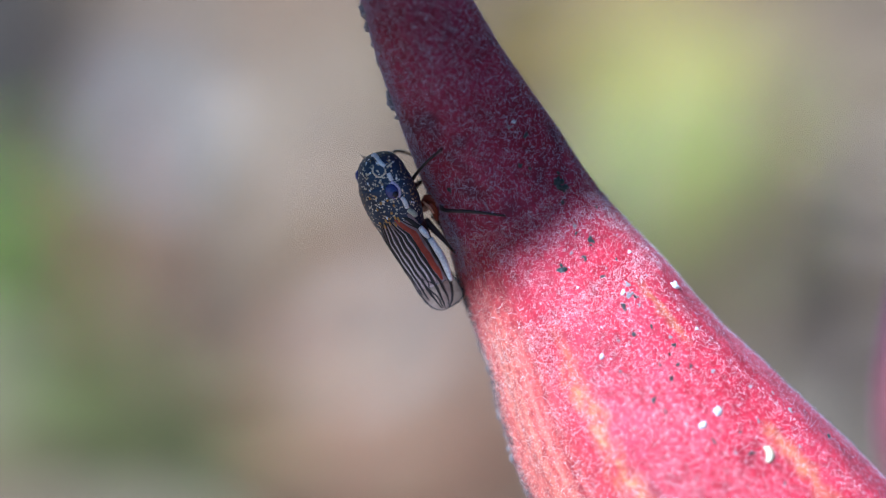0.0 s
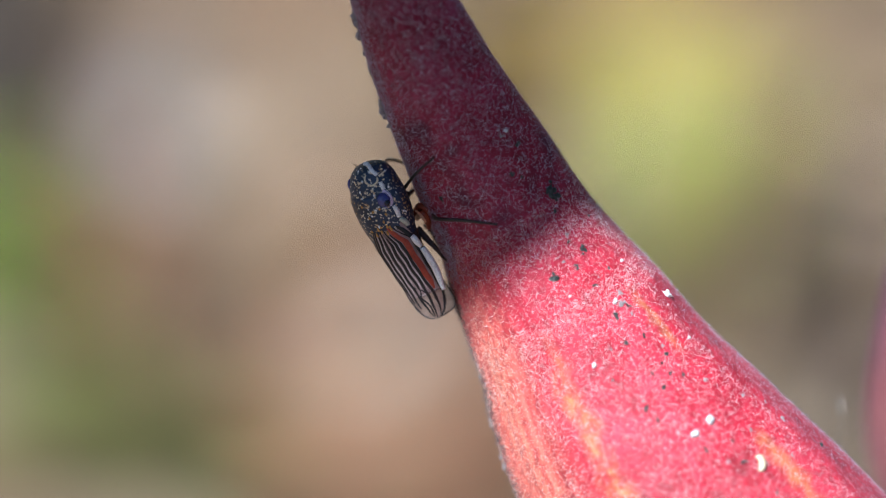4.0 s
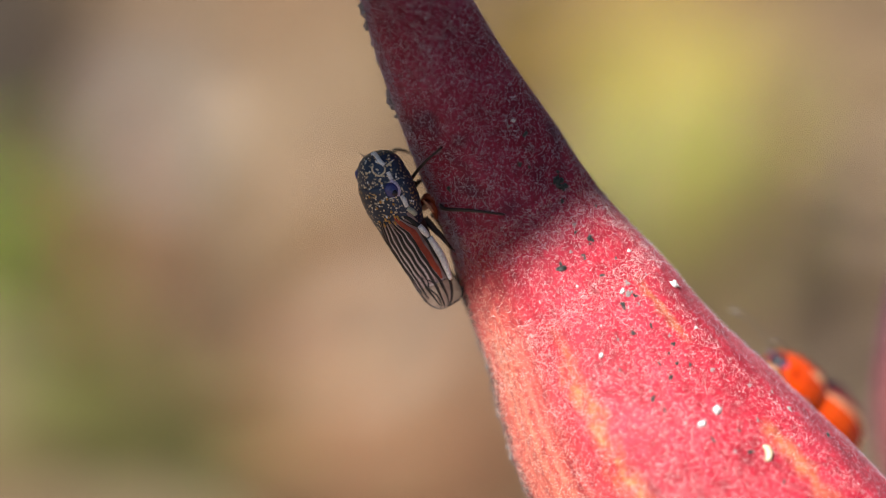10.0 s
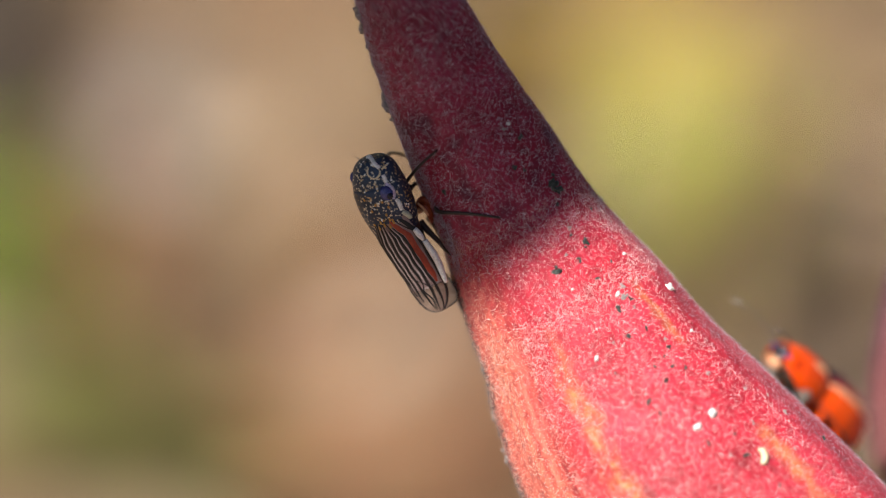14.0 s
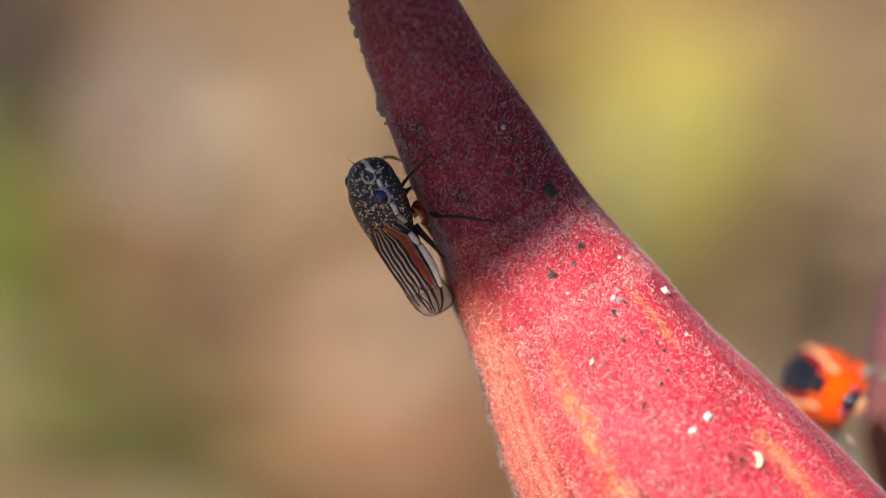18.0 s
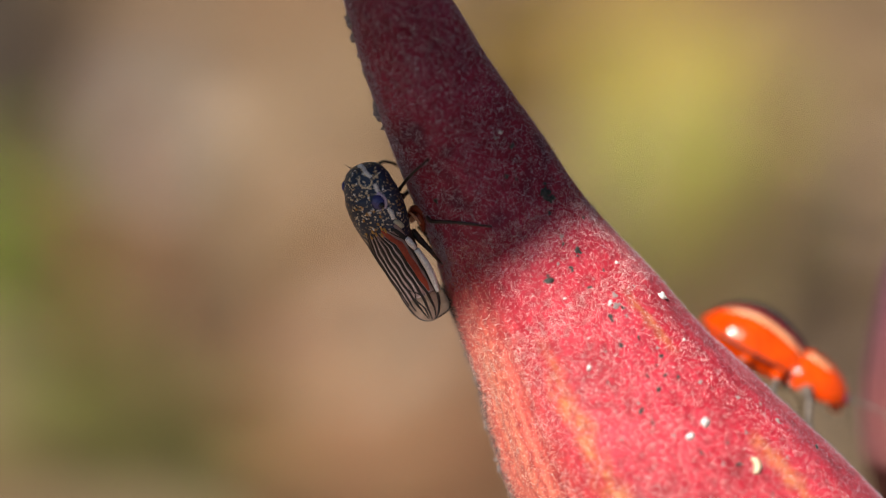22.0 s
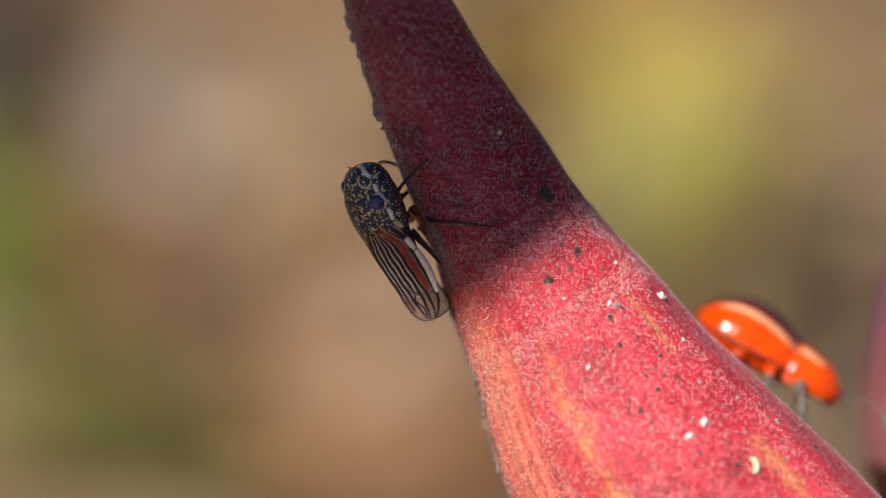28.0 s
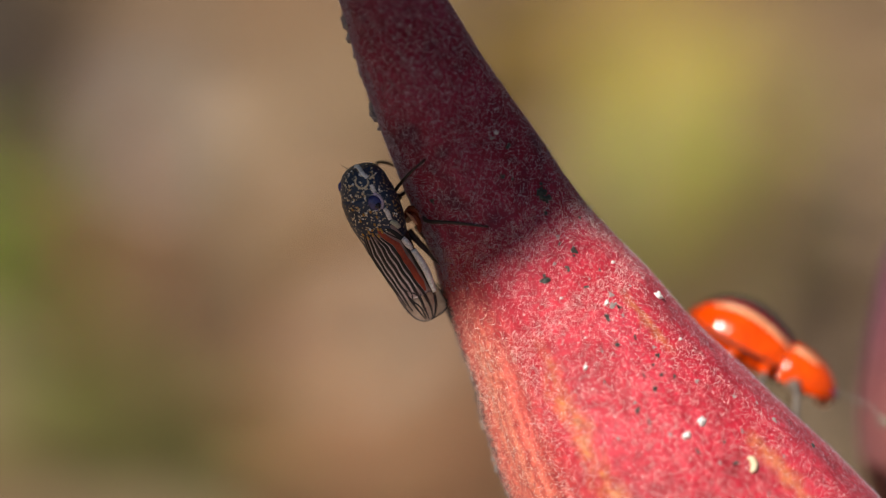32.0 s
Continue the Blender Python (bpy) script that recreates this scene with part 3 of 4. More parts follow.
    # flakes along the shaded edge
    for u, v, size in ((-2.35, 6.75, .2), (-2.25, 6.35, .18), (-2.3, 7.2, .12), (-3.5, 11.1, .2), (-3.4, 10.5, .16), (-3.1, 9.6, .1), (-2.8, 8.6, .09), (1.25, -2.8, .12), (2.1, -6.0, .1), (2.6, -8.2, .12), (3.2, -10.0, .12), (.95, -1.9, .1)):
        s, _ = main_pod.find(u + 0.5, v + 0.2)
        bits = [ellipsoid(main_pod.at(s + rnd.uniform(-0.006, 0.006), -1.57 + rnd.uniform(-0.12, 0.05), size * rnd.uniform(0.1, 0.7)), (size * rnd.uniform(0.5, 1.0), size * 0.8, size * rnd.uniform(0.6, 1.1)), None, 6, 9, 0.9, u * 7 + i) for i in range(4)]
        part("speck", join(*bits), M_GREY_SPECK, pod, "grey lint flake", None, False)


specks()


# ---- litter and weeds on the ground behind ----
M_TAN = mottled("tan_dry_leaf", (0.30, 0.20, 0.11), (0.50, 0.36, 0.21), 60, 0.7, spec=0.3)
M_PINKISH = mottled("pale_pinkish_dry_leaf", (0.36, 0.25, 0.19), (0.55, 0.42, 0.33), 60, 0.7, spec=0.3)
M_RUSSET = mottled("russet_dry_leaf", (0.25, 0.11, 0.055), (0.42, 0.21, 0.12), 60, 0.7, spec=0.3)
M_BARK = mottled("dark_grey_brown_dead_stem", (0.025, 0.022, 0.02), (0.08, 0.065, 0.055), 80, 0.85)
M_GREEN = mottled("fresh_green_weed", (0.11, 0.17, 0.02), (0.20, 0.28, 0.035), 60, 0.5, spec=0.3)
M_OLIVE = mottled("olive_weed", (0.10, 0.10, 0.03), (0.18, 0.17, 0.055), 60, 0.6, spec=0.3)
M_LIME = mottled("yellow_green_weed", (0.20, 0.205, 0.035), (0.33, 0.345, 0.07), 60, 0.55, spec=0.3)
M_MUSTARD = mottled("mustard_yellow_leaf", (0.34, 0.22, 0.035), (0.47, 0.325, 0.055), 60, 0.6, spec=0.3)


def ground_spot(u, v, above=0.0):
    """Where the line from the lens through u, v in the plane in focus meets the ground."""
    eye, q = VIEW @ Vector((0, -REACH, 0)), VIEW @ Vector((u * MM, 0, v * MM))
    way = q - eye
    return eye + way * ((above - eye.z) / way.z)


def blade(length, width, curl, seed):
    """A curled pointed leaf blade along x, in metres, with a fold down its middle."""
    rows, cols = 14, 9
    verts = []
    for i in range(rows):
        t = i / (rows - 1)
        half = width * 0.5 * math.sin(math.pi * min(1, 0.03 + 0.97 * t) ** 0.8) ** 0.8
        for j in range(cols):
            c = j / (cols - 1) * 2 - 1
            edge = 1 + 0.08 * noise.noise(Vector((t * 9, c * 2, seed)))
            z = curl * (math.sin(t * math.pi) * 0.4 + 0.5 * c * c * math.sin(t * 3 + seed)) * width + 0.06 * width * noise.noise(Vector((t * 5, c * 3, seed + 5)))
            verts.append(Vector((t * length, c * half * edge, z)))
    top = grid_faces(rows, cols, False)
    n = len(verts)
    verts += [v - Vector((0, 0, 0.0004)) for v in verts]
    return verts, top + [tuple(k + n for k in q[::-1]) for q in top]


def fallen_leaf(mat, size, seed, label):
    leaf = thing("fallen_leaf", Matrix(), label, "leaf", "leaf litter on the soil")
    part("blade", blade(size, size * 0.62, 0.25, seed), mat, leaf)
    k = size * 1000
    part("leaf_stem", tube([(-k * 0.3, 0, 1), (-k * 0.1, 1, 1.5), (k * 0.1, 0, 1)], [0.7, 0.6, 0.8], 6, 8), M_BARK, leaf)
    return leaf


def weed(mat, place, height, leaves, spread, seed, label):
    """A low weed: a bent stem with broad leaves set round it."""
    rnd = random.Random(seed)
    plant = thing("weed", Matrix.Translation(place), label, "plant", "weeds behind the pod")
    h = height * 1000
    line = [(0, 0, -4), (3, 1, h * 0.4), (-2, 3, h * 0.75), (2, 0, h)]
    part("stem", tube(line, [2.0, 1.6, 1.2, 0.7], 8, 16), M_OLIVE, plant)
    pts = curve_through(line, 20)
    for i in range(leaves):
        p = pts[4 + int(15 * i / leaves)] * MM
        size = spread * rnd.uniform(0.8, 1.15)
        m = Matrix.Translation(p) @ pose(0, 0, 0, rnd.uniform(-20, 20), rnd.uniform(-30, 5), 137.5 * i + rnd.uniform(-15, 15))
        part("leaf", blade(size, size * 0.55, 0.2, seed + i), mat, plant, "", m)
    return plant


M_STONE = mottled("pale_disc_stone", (0.56, 0.50, 0.46), (0.74, 0.68, 0.64), 90, 0.8)


def pebble(place, size, seed):
    """A rounded lumpy stone half sunk in the soil, added to blur into a pale highlight disc."""
    s = size * 500
    stone = mesh_ob("pebble", *ellipsoid((0, 0, s * 0.25), (s, s * 0.85, s * 0.6), None, 14, 22, 0.28, seed), M_STONE)
    stone.matrix_basis = Matrix.Translation(place) @ pose(0, 0, 0, 0, 0, seed * 40)
    return tagged(stone, "pale rounded pebble added to blur into a pale disc", "stone", "pebbles on the soil")


def litter():
    rnd = random.Random(3)
    kinds = [(M_TAN, "tan curled dry leaf lying on soil"), (M_PINKISH, "pale pinkish-brown dry leaf lying on soil"), (M_RUSSET, "russet curled dry leaf lying on soil"), (M_MUSTARD, "mustard-yellow fallen leaf lying on soil")]
    made = [fallen_leaf(mat, 0.048, 3 + k, label) for k, (mat, label) in enumerate(kinds)]
    spots = [(1, -14.5, 5.0, 1.0), (1, -12.5, 4.0, 0.8), (0, -5.0, 9.5, 1.2), (0, -2.5, 8.0, 1.0), (0, -5.5, -1.5, 1.2), (0, -9.0, 9.0, 1.0), (2, 0.5, -8.5, 1.1), (2, 2.5, -10.5, 1.1), (2, -2.0, -9.5, 0.9), (2, -8.0, 1.5, 0.9),
             (3, 8.0, 10.0, 1.2), (3, 10.0, 11.5, 1.2), (3, 6.5, 8.0, 1.0), (3, 9.0, 7.5, 1.0), (3, 7.2, 11.8, 1.0), (3, 11.5, 6.0, 1.0), (3, 17.0, 9.5, 1.0), (3, 15.5, 3.0, 1.0), (0, 19.5, 6.5, 1.0), (0, 18.5, 8.5, 0.9), (1, 20.5, 3.5, 0.9), (0, -9.5, -5.0, 1.0), (1, -16.5, 8.0, 1.0)]
    used = set()
    for k, u, v, grow in spots:
        p = ground_spot(u, v, 0.004)
        m = Matrix.Translation(p) @ pose(0, 0, 0, rnd.uniform(-12, 12), rnd.uniform(-12, 8), rnd.uniform(0, 360))
        if k not in used:
            used.add(k)
            made[k].matrix_basis = m
        else:
            copy_thing(made[k], m)
    for _ in range(46):
        p = Vector((rnd.uniform(-0.5, 0.5), rnd.uniform(0.35, 1.7), 0.004))
        k = rnd.choice((0, 0, 1, 2))
        copy_thing(made[k], Matrix.Translation(p) @ pose(0, 0, 0, rnd.uniform(-15, 15), rnd.uniform(-15, 10), rnd.uniform(0, 360)))
    # stones added to stand in for pale blurred highlights, placed through the view
    for u, v, size, seed in ((-14.2, 4.8, 0.038, 2), (-9.6, -4.4, 0.020, 5)):
        pebble(ground_spot(u, v), size, seed)
    for k, u, v, grow in ((3, 5.8, 8.6, 1.0), (3, 7.4, 9.0, 1.0), (3, 4.4, 10.4, 1.0), (3, 6.2, 11.4, 1.0), (3, 5.2, 6.9, 1.0), (3, 3.6, 8.4, 1.0), (1, -3.5, -4.0, 1.0), (1, -6.5, -5.5, 1.0), (0, -2.2, -7.0, 1.0), (3, 8.9, 6.9, 1.0), (3, 9.4, 6.3, 1.0), (2, -3.7, -10.9, 1.0), (2, -2.6, -11.6, 1.0), (2, -4.5, -10.0, 1.0), (1, -5.0, 4.5, 1.0)):
        copy_thing(made[k], Matrix.Translation(ground_spot(u, v, 0.006)) @ pose(0, 0, 0, 8, -6, 50 * u))
    weed(M_GREEN, ground_spot(-22.0, -1.6), 0.04, 6, 0.034, 31, "fresh green broad-leaved weed growing from soil")
    weed(M_GREEN, ground_spot(-21.8, -6.2), 0.05, 8, 0.04, 21, "fresh green broad-leaved weed growing from soil")
    weed(M_OLIVE, ground_spot(-18.5, -11.5), 0.035, 7, 0.04, 22, "dull olive low weed growing from soil")
    weed(M_OLIVE, ground_spot(-13.0, -12.5), 0.03, 6, 0.036, 23, "dull olive low weed growing from soil")
    weed(M_LIME, ground_spot(11.3, -0.6), 0.04, 9, 0.046, 24, "sunlit yellow-green weed growing from soil")
    weed(M_LIME, ground_spot(11.8, 2.8), 0.03, 7, 0.038, 25, "sunlit yellow-green weed growing from soil")
    weed(M_LIME, ground_spot(12.0, -2.0), 0.025, 6, 0.034, 26, "sunlit yellow-green weed growing from soil")
    for u, v, lean in ((-21.6, 2.0, 6), (-21.0, 5.0, -5), (-22.4, 0.0, 5), (-23.0, 4.0, 4), (-20.6, 9.0, -2), (-24.0, 7.0, 3), (-20.0, 4.0, 3), (-19.6, 7.5, -3), (17.2, -9.5, 2)):
        p = ground_spot(u, v)
        dead = thing("dead_stem", Matrix.Translation(p), "dark grey-brown dead stem standing in soil", "stem", "dead stems")
        part("shaft", tube([(0, 0, -5), (lean, 2, 30), (lean * 0.5, 5, 60), (lean * 2, 4, 95)], [8, 7.5, 7, 4], 10, 24), M_BARK, dead)
        part("twig", tube([(lean, 2, 40), (lean + 14, 6, 55), (lean + 22, 6, 75)], [3, 2.4, 1.2], 6, 10), M_BARK, dead)

    # dry grass stalks standing in the litter
    tones = [(M_TAN, "tan"), (M_PINKISH, "pale pinkish-brown"), (M_TAN, "tan"), (M_RUSSET, "russet")]
    for k in range(34):
        u, v = rnd.uniform(-19, 21), rnd.uniform(-15, 9)
        if u > 7 and v > -2:
            continue
        mat, tone = tones[k % 4]
        h, lean = rnd.uniform(45, 95), rnd.uniform(-10, 10)
        turns = [(rnd.uniform(-30, 30), rnd.uniform(-75, -45), rnd.uniform(0, 360)) for _ in range(2)]
        # no stalks where they would hide the pale stone from the camera
        if -17.5 < u < -11 and -6 < v < 7:
            continue
        stalk = thing("dry_stalk", Matrix.Translation(ground_spot(u, v)), tone + " dry grass stalk standing in leaf litter", "grass stalk", "dry grass stalks")
        part("shaft", tube([(0, 0, -4), (lean * 0.3, 1, h * 0.4), (lean, 3, h)], [2.6, 2.2, 1.0], 7, 12), mat, stalk)
        for i in range(2):
            m = pose(lean * 0.25 * MM, 0, h * (0.25 + 0.3 * i) * MM, *turns[i])
            part("blade", blade(0.05, 0.011, 0.3, k + i), mat, stalk, "", m)


def litter_stuff():
    """Scraps of old leaves strewn over the soil all round, as one piece of stuff."""
    rnd = random.Random(8)
    verts, faces = [], []
    for _ in range(4200):
        r, a = 0.05 + 2.6 * rnd.random() ** 0.6, rnd.uniform(0, 2 * math.pi)
        c = Vector((r * math.cos(a), 0.6 + r * math.sin(a), 0.004 + rnd.uniform(0, 0.004)))
        size, turn, bend = rnd.uniform(0.012, 0.034), Euler((rnd.uniform(-0.35, 0.35), rnd.uniform(-0.35, 0.35), rnd.uniform(0, 6.28))).to_matrix(), rnd.uniform(-0.3, 0.5)
        k = len(verts)
        for x, w in ((-1, 0.05), (-0.5, 0.42), (0.1, 0.5), (0.65, 0.28), (1, 0.03)):
            for y in (-1, 0, 1):
                verts.append(c + turn @ (Vector((x, y * w, bend * (x * x * 0.5 + y * y * w))) * size))
        for i in range(4):
            for j in range(2):
                q = k + i * 3 + j
                faces.append((q, q + 1, q + 4, q + 3))
    ob = mesh_ob("leaf_litter", verts, faces, M_LITTER)
    tagged(ob, "scattered scraps of brown dry leaves on soil", "leaf litter", "", "stuff")


litter()
litter_stuff()


# ---- leafhopper ----
def stance(place, ahead, back):
    """A pose in the view: x along ahead, z as near back as may be."""
    x = Vector(ahead).normalized()
    z = Vector(back)
    z = (z - x * z.dot(x)).normalized()
    y = z.cross(x)
    m = Matrix((x, y, z)).transposed().to_4x4()
    return VIEW @ Matrix.Translation(Vector(place) * MM) @ m


# along the body: x, half width, top, bottom
TRUNK = [(-0.6, 1.08, 1.18, -0.95), (0.1, 1.27, 1.32, -1.13), (0.7, 1.38, 1.41, -1.2), (1.3, 1.41, 1.43, -1.22), (1.9, 1.38, 1.38, -1.19), (2.1, 1.3, 1.3, -1.13)]
HEAD = [(1.78, 1.33, 1.30, -1.12), (2.2, 1.31, 1.25, -1.13), (2.55, 1.26, 1.15, -1.1), (2.85, 1.13, 0.98, -1.0), (3.08, 0.97, 0.78, -0.86), (3.22, 0.77, 0.56, -0.68), (3.31, 0.52, 0.34, -0.44), (3.35, 0.2, 0.12, -0.16)]
RIGHT_PULL, BACK_PULL = 0.53, 0.85


def section(table, x, a, lift=0.0):
    w, top, low = lerp_table(table, x)
    y, z = -(w + lift) * math.sin(a), ((top + lift) if math.cos(a) > 0 else (-low + lift)) * math.cos(a)
    return Vector((x, y, z))


def skin_between(table, count=26, sides=40):
    x0, x1 = table[0][0], table[-1][0]
    verts = []
    for i in range(count):
        x = x0 + (x1 - x0) * (i / (count - 1))
        verts += [section(table, x, 2 * math.pi * j / sides) * MM for j in range(sides)]
    return verts, grid_faces(count, sides, True, True)


def on_flank(along, across, lift=0.0):
    """The point of head or shoulder shield that lies so far along and across the body, as the animal is turned to the lens."""
    found = []
    for table in (TRUNK, HEAD):
        best = (9.0, 0, 0)
        for i in range(61):
            x = table[0][0] + (table[-1][0] - table[0][0]) * i / 60
            for k in range(73):
                q = section(table, x, math.pi * k / 72)
                gap = (0.95 * q.x - 0.16 * q.z + 0.27 * q.y - along) ** 2 + (-0.51 * q.y - 0.86 * q.z - across) ** 2
                if gap < best[0]:
                    best = (gap, x, math.pi * k / 72)
        found.append((table, *best))
    table, gap, x, a = found[0] if found[0][1] < 0.004 else min(found, key=lambda f: f[1])
    return section(table, x, a, lift)


def wing_narrow(s):
    return 1.0 if s < 0.76 else math.sqrt(max(0.0, 1 - ((s - 0.76) / 0.245) ** 2))


def wing_at(s, w, lift=0.0, side=-1):
    """The forewing, s from base to tip, w from the ridge of the back to the outer edge."""
    k = wing_narrow(s) * (0.72 + 0.28 * min(1, s / 0.22))
    w = 0.54 + (w - 0.54) * k
    zr, zc, yc = 1.36 - 0.32 * s - 0.26 * s ** 3, -0.05 - 0.32 * s, 1.33 * (1 - 0.28 * s * s)
    t = w * math.pi / 2
    z = zr + (zc - zr) * (1 - math.cos(t))
    y = yc * math.sin(t)
    out = Vector((0, math.sin(t), math.cos(t)))
    p = Vector((0.55 - 5.52 * s, y, z)) + out * lift
    # towards the tip the closed wings are bent sideways to fit the camera's view
    sway = 0.2 * min(1.0, max(0.0, (s - 0.25) / 0.4))
    p = Vector((p.x, p.y - side * 0.51 * sway, p.z - 0.86 * sway))
    if side > 0:
        p = Vector((p.x + 0.25 * s, p.y * 0.9, p.z - 0.1))
    return Vector((p.x, side * p.y, p.z))


def wing_strip(path, width, lift, side=-1, count=24):
    """A raised narrow band lying on the wing along a path of (s, w); width along w."""
    line = curve_through([(s, w, 0) for s, w in path], count)
    verts = []
    for i, p in enumerate(line):
        t = i / (count - 1)
        h = width * (0.35 + 0.65 * min(1, 6 * t, 6 * (1 - t))) / 2 / max(0.4, wing_narrow(p.x))
        p.y *= 0.64 + 0.36 * min(1.0, max(0.0, p.x) / 0.2)
        p.y += 0.009 * math.sin(31 * p.x + 17 * path[0][1]) * min(1, 4 * t, 4 * (1 - t))
        for dw, up in ((-1, -0.02), (-0.6, lift), (0.6, lift), (1, -0.02)):
            verts.append(wing_at(p.x, p.y + dw * h, up, side) * MM)
    return verts, grid_faces(count, 4, False)


def forewing(parent, side, full):
    rows, cols = 46, 26
    end = 0.745
    verts = [wing_at(end * i / (rows - 1), j / (cols - 1), 0.0, side) * MM for i in range(rows) for j in range(cols)]
    verts += [wing_at(end * i / (rows - 1), j / (cols - 1), -0.05, side) * MM for i in range(rows) for j in range(cols)]
    n = rows * cols
    f = grid_faces(rows, cols, False)
    faces = f + [tuple(k + n for k in q[::-1]) for q in f]
    rim = [j for j in range(cols)] + [i * cols + cols - 1 for i in range(1, rows)] + [n - 1 - j for j in range(1, cols)] + [i * cols for i in range(rows - 2, 0, -1)]
    faces += [(a, b, b + n, a + n) for a, b in zip(rim, rim[1:] + rim[:1])]
    wing = part("forewing", (verts, faces), M_WING, parent, "pink-grey forewing with black veins")
    tip = [wing_at(0.742 + 0.256 * i / 13, 0.01 + 0.98 * j / 13, -0.012, side) * MM for i in range(14) for j in range(14)]
    part("wing_tip", (tip, grid_faces(14, 14, False)), M_FILM, wing, "clear smoky wing tip")
    base = [wing_at(-0.02 + 0.085 * i / 5 + 0.03 * math.sin(9 * j / 15), 0.03 + 0.85 * j / 15, 0.024 - 0.006 * i, side) * MM for i in range(6) for j in range(16)]
    part("wing_base", (base, grid_faces(6, 16, False)), M_CUTICLE, wing, "speckled dark wing base")
    for s, w in ((0.07, 0.16), (0.05, 0.34), (0.075, 0.48), (0.05, 0.62), (0.02, 0.25), (0.015, 0.55)):
        part("ochre_spot", ellipsoid(wing_at(s, w, 0.02, side), (0.12, 0.06, 0.05), None, 6, 10, 0.3, s * 90), M_YELLOW, wing, "ochre spot")
    lines = [[(0.03, 0.10), (0.4, 0.07), (0.8, 0.12)], [(0.03, 0.24), (0.3, 0.19), (0.6, 0.2), (0.86, 0.22)], [(0.04, 0.36), (0.3, 0.32), (0.62, 0.33), (0.72, 0.36), (0.97, 0.42)],
             [(0.12, 0.45), (0.3, 0.44), (0.55, 0.45), (0.7, 0.47)], [(0.04, 0.52), (0.25, 0.55), (0.5, 0.57), (0.74, 0.60), (0.99, 0.6)], [(0.10, 0.62), (0.3, 0.665), (0.55, 0.68), (0.74, 0.74), (0.97, 0.82)],
             [(0.62, 0.33), (0.66, 0.39), (0.66, 0.46)], [(0.68, 0.47), (0.70, 0.54), (0.74, 0.6)], [(0.74, 0.6), (0.73, 0.68), (0.74, 0.74)], [(0.72, 0.36), (0.75, 0.42), (0.7, 0.47)], [(0.74, 0.74), (0.74, 0.86), (0.76, 0.97)], [(0.72, 0.36), (0.85, 0.5), (0.97, 0.5)]]
    if not full:
        lines = lines[:6]
    for k, line in enumerate(lines):
        part("vein", wing_strip(line, 0.080 if k < 6 else 0.05, 0.022, side), M_VEIN, wing)
    part("edge_vein", wing_strip([(0.04, 0.90), (0.3, 0.93), (0.6, 0.94), (0.76, 0.97), (0.9, 0.97), (0.985, 0.9), (0.998, 0.6)], 0.075, 0.028, side, 40), M_VEIN, wing, "black outer edge")
    part("edge_vein", wing_strip([(0.04, 1.08), (0.1, 1.06), (0.2, 0.97), (0.3, 0.95)], 0.16, 0.014, side, 20), M_VEIN, wing, "black outer edge")
    part("ridge_vein", wing_strip([(0.03, 0.02), (0.5, 0.02), (0.85, 0.03), (0.97, 0.1), (0.998, 0.5)], 0.05, 0.03, side, 40), M_VEIN, wing, "black inner edge")
    part("rust_band", wing_strip([(0.02, 0.74), (0.2, 0.76), (0.5, 0.79), (0.72, 0.815)], 0.19, 0.012, side, 30), M_RUST, wing, "rust-red band along the outer edge")
    for path, wide in (([(0.1, 0.57), (0.3, 0.61), (0.5, 0.622), (0.7, 0.66)], 0.034), ([(0.07, 0.30), (0.3, 0.255), (0.58, 0.265), (0.72, 0.29)], 0.034), ([(0.07, 0.17), (0.4, 0.13), (0.72, 0.155)], 0.03),
                       ([(0.1, 0.405), (0.3, 0.38), (0.6, 0.39)], 0.03), ([(0.14, 0.485), (0.35, 0.505), (0.55, 0.512), (0.68, 0.53)], 0.034)):
        part("pale_streak", wing_strip(path, wide, 0.008, side), M_PALE, wing, "pale streak between veins")
    return wing


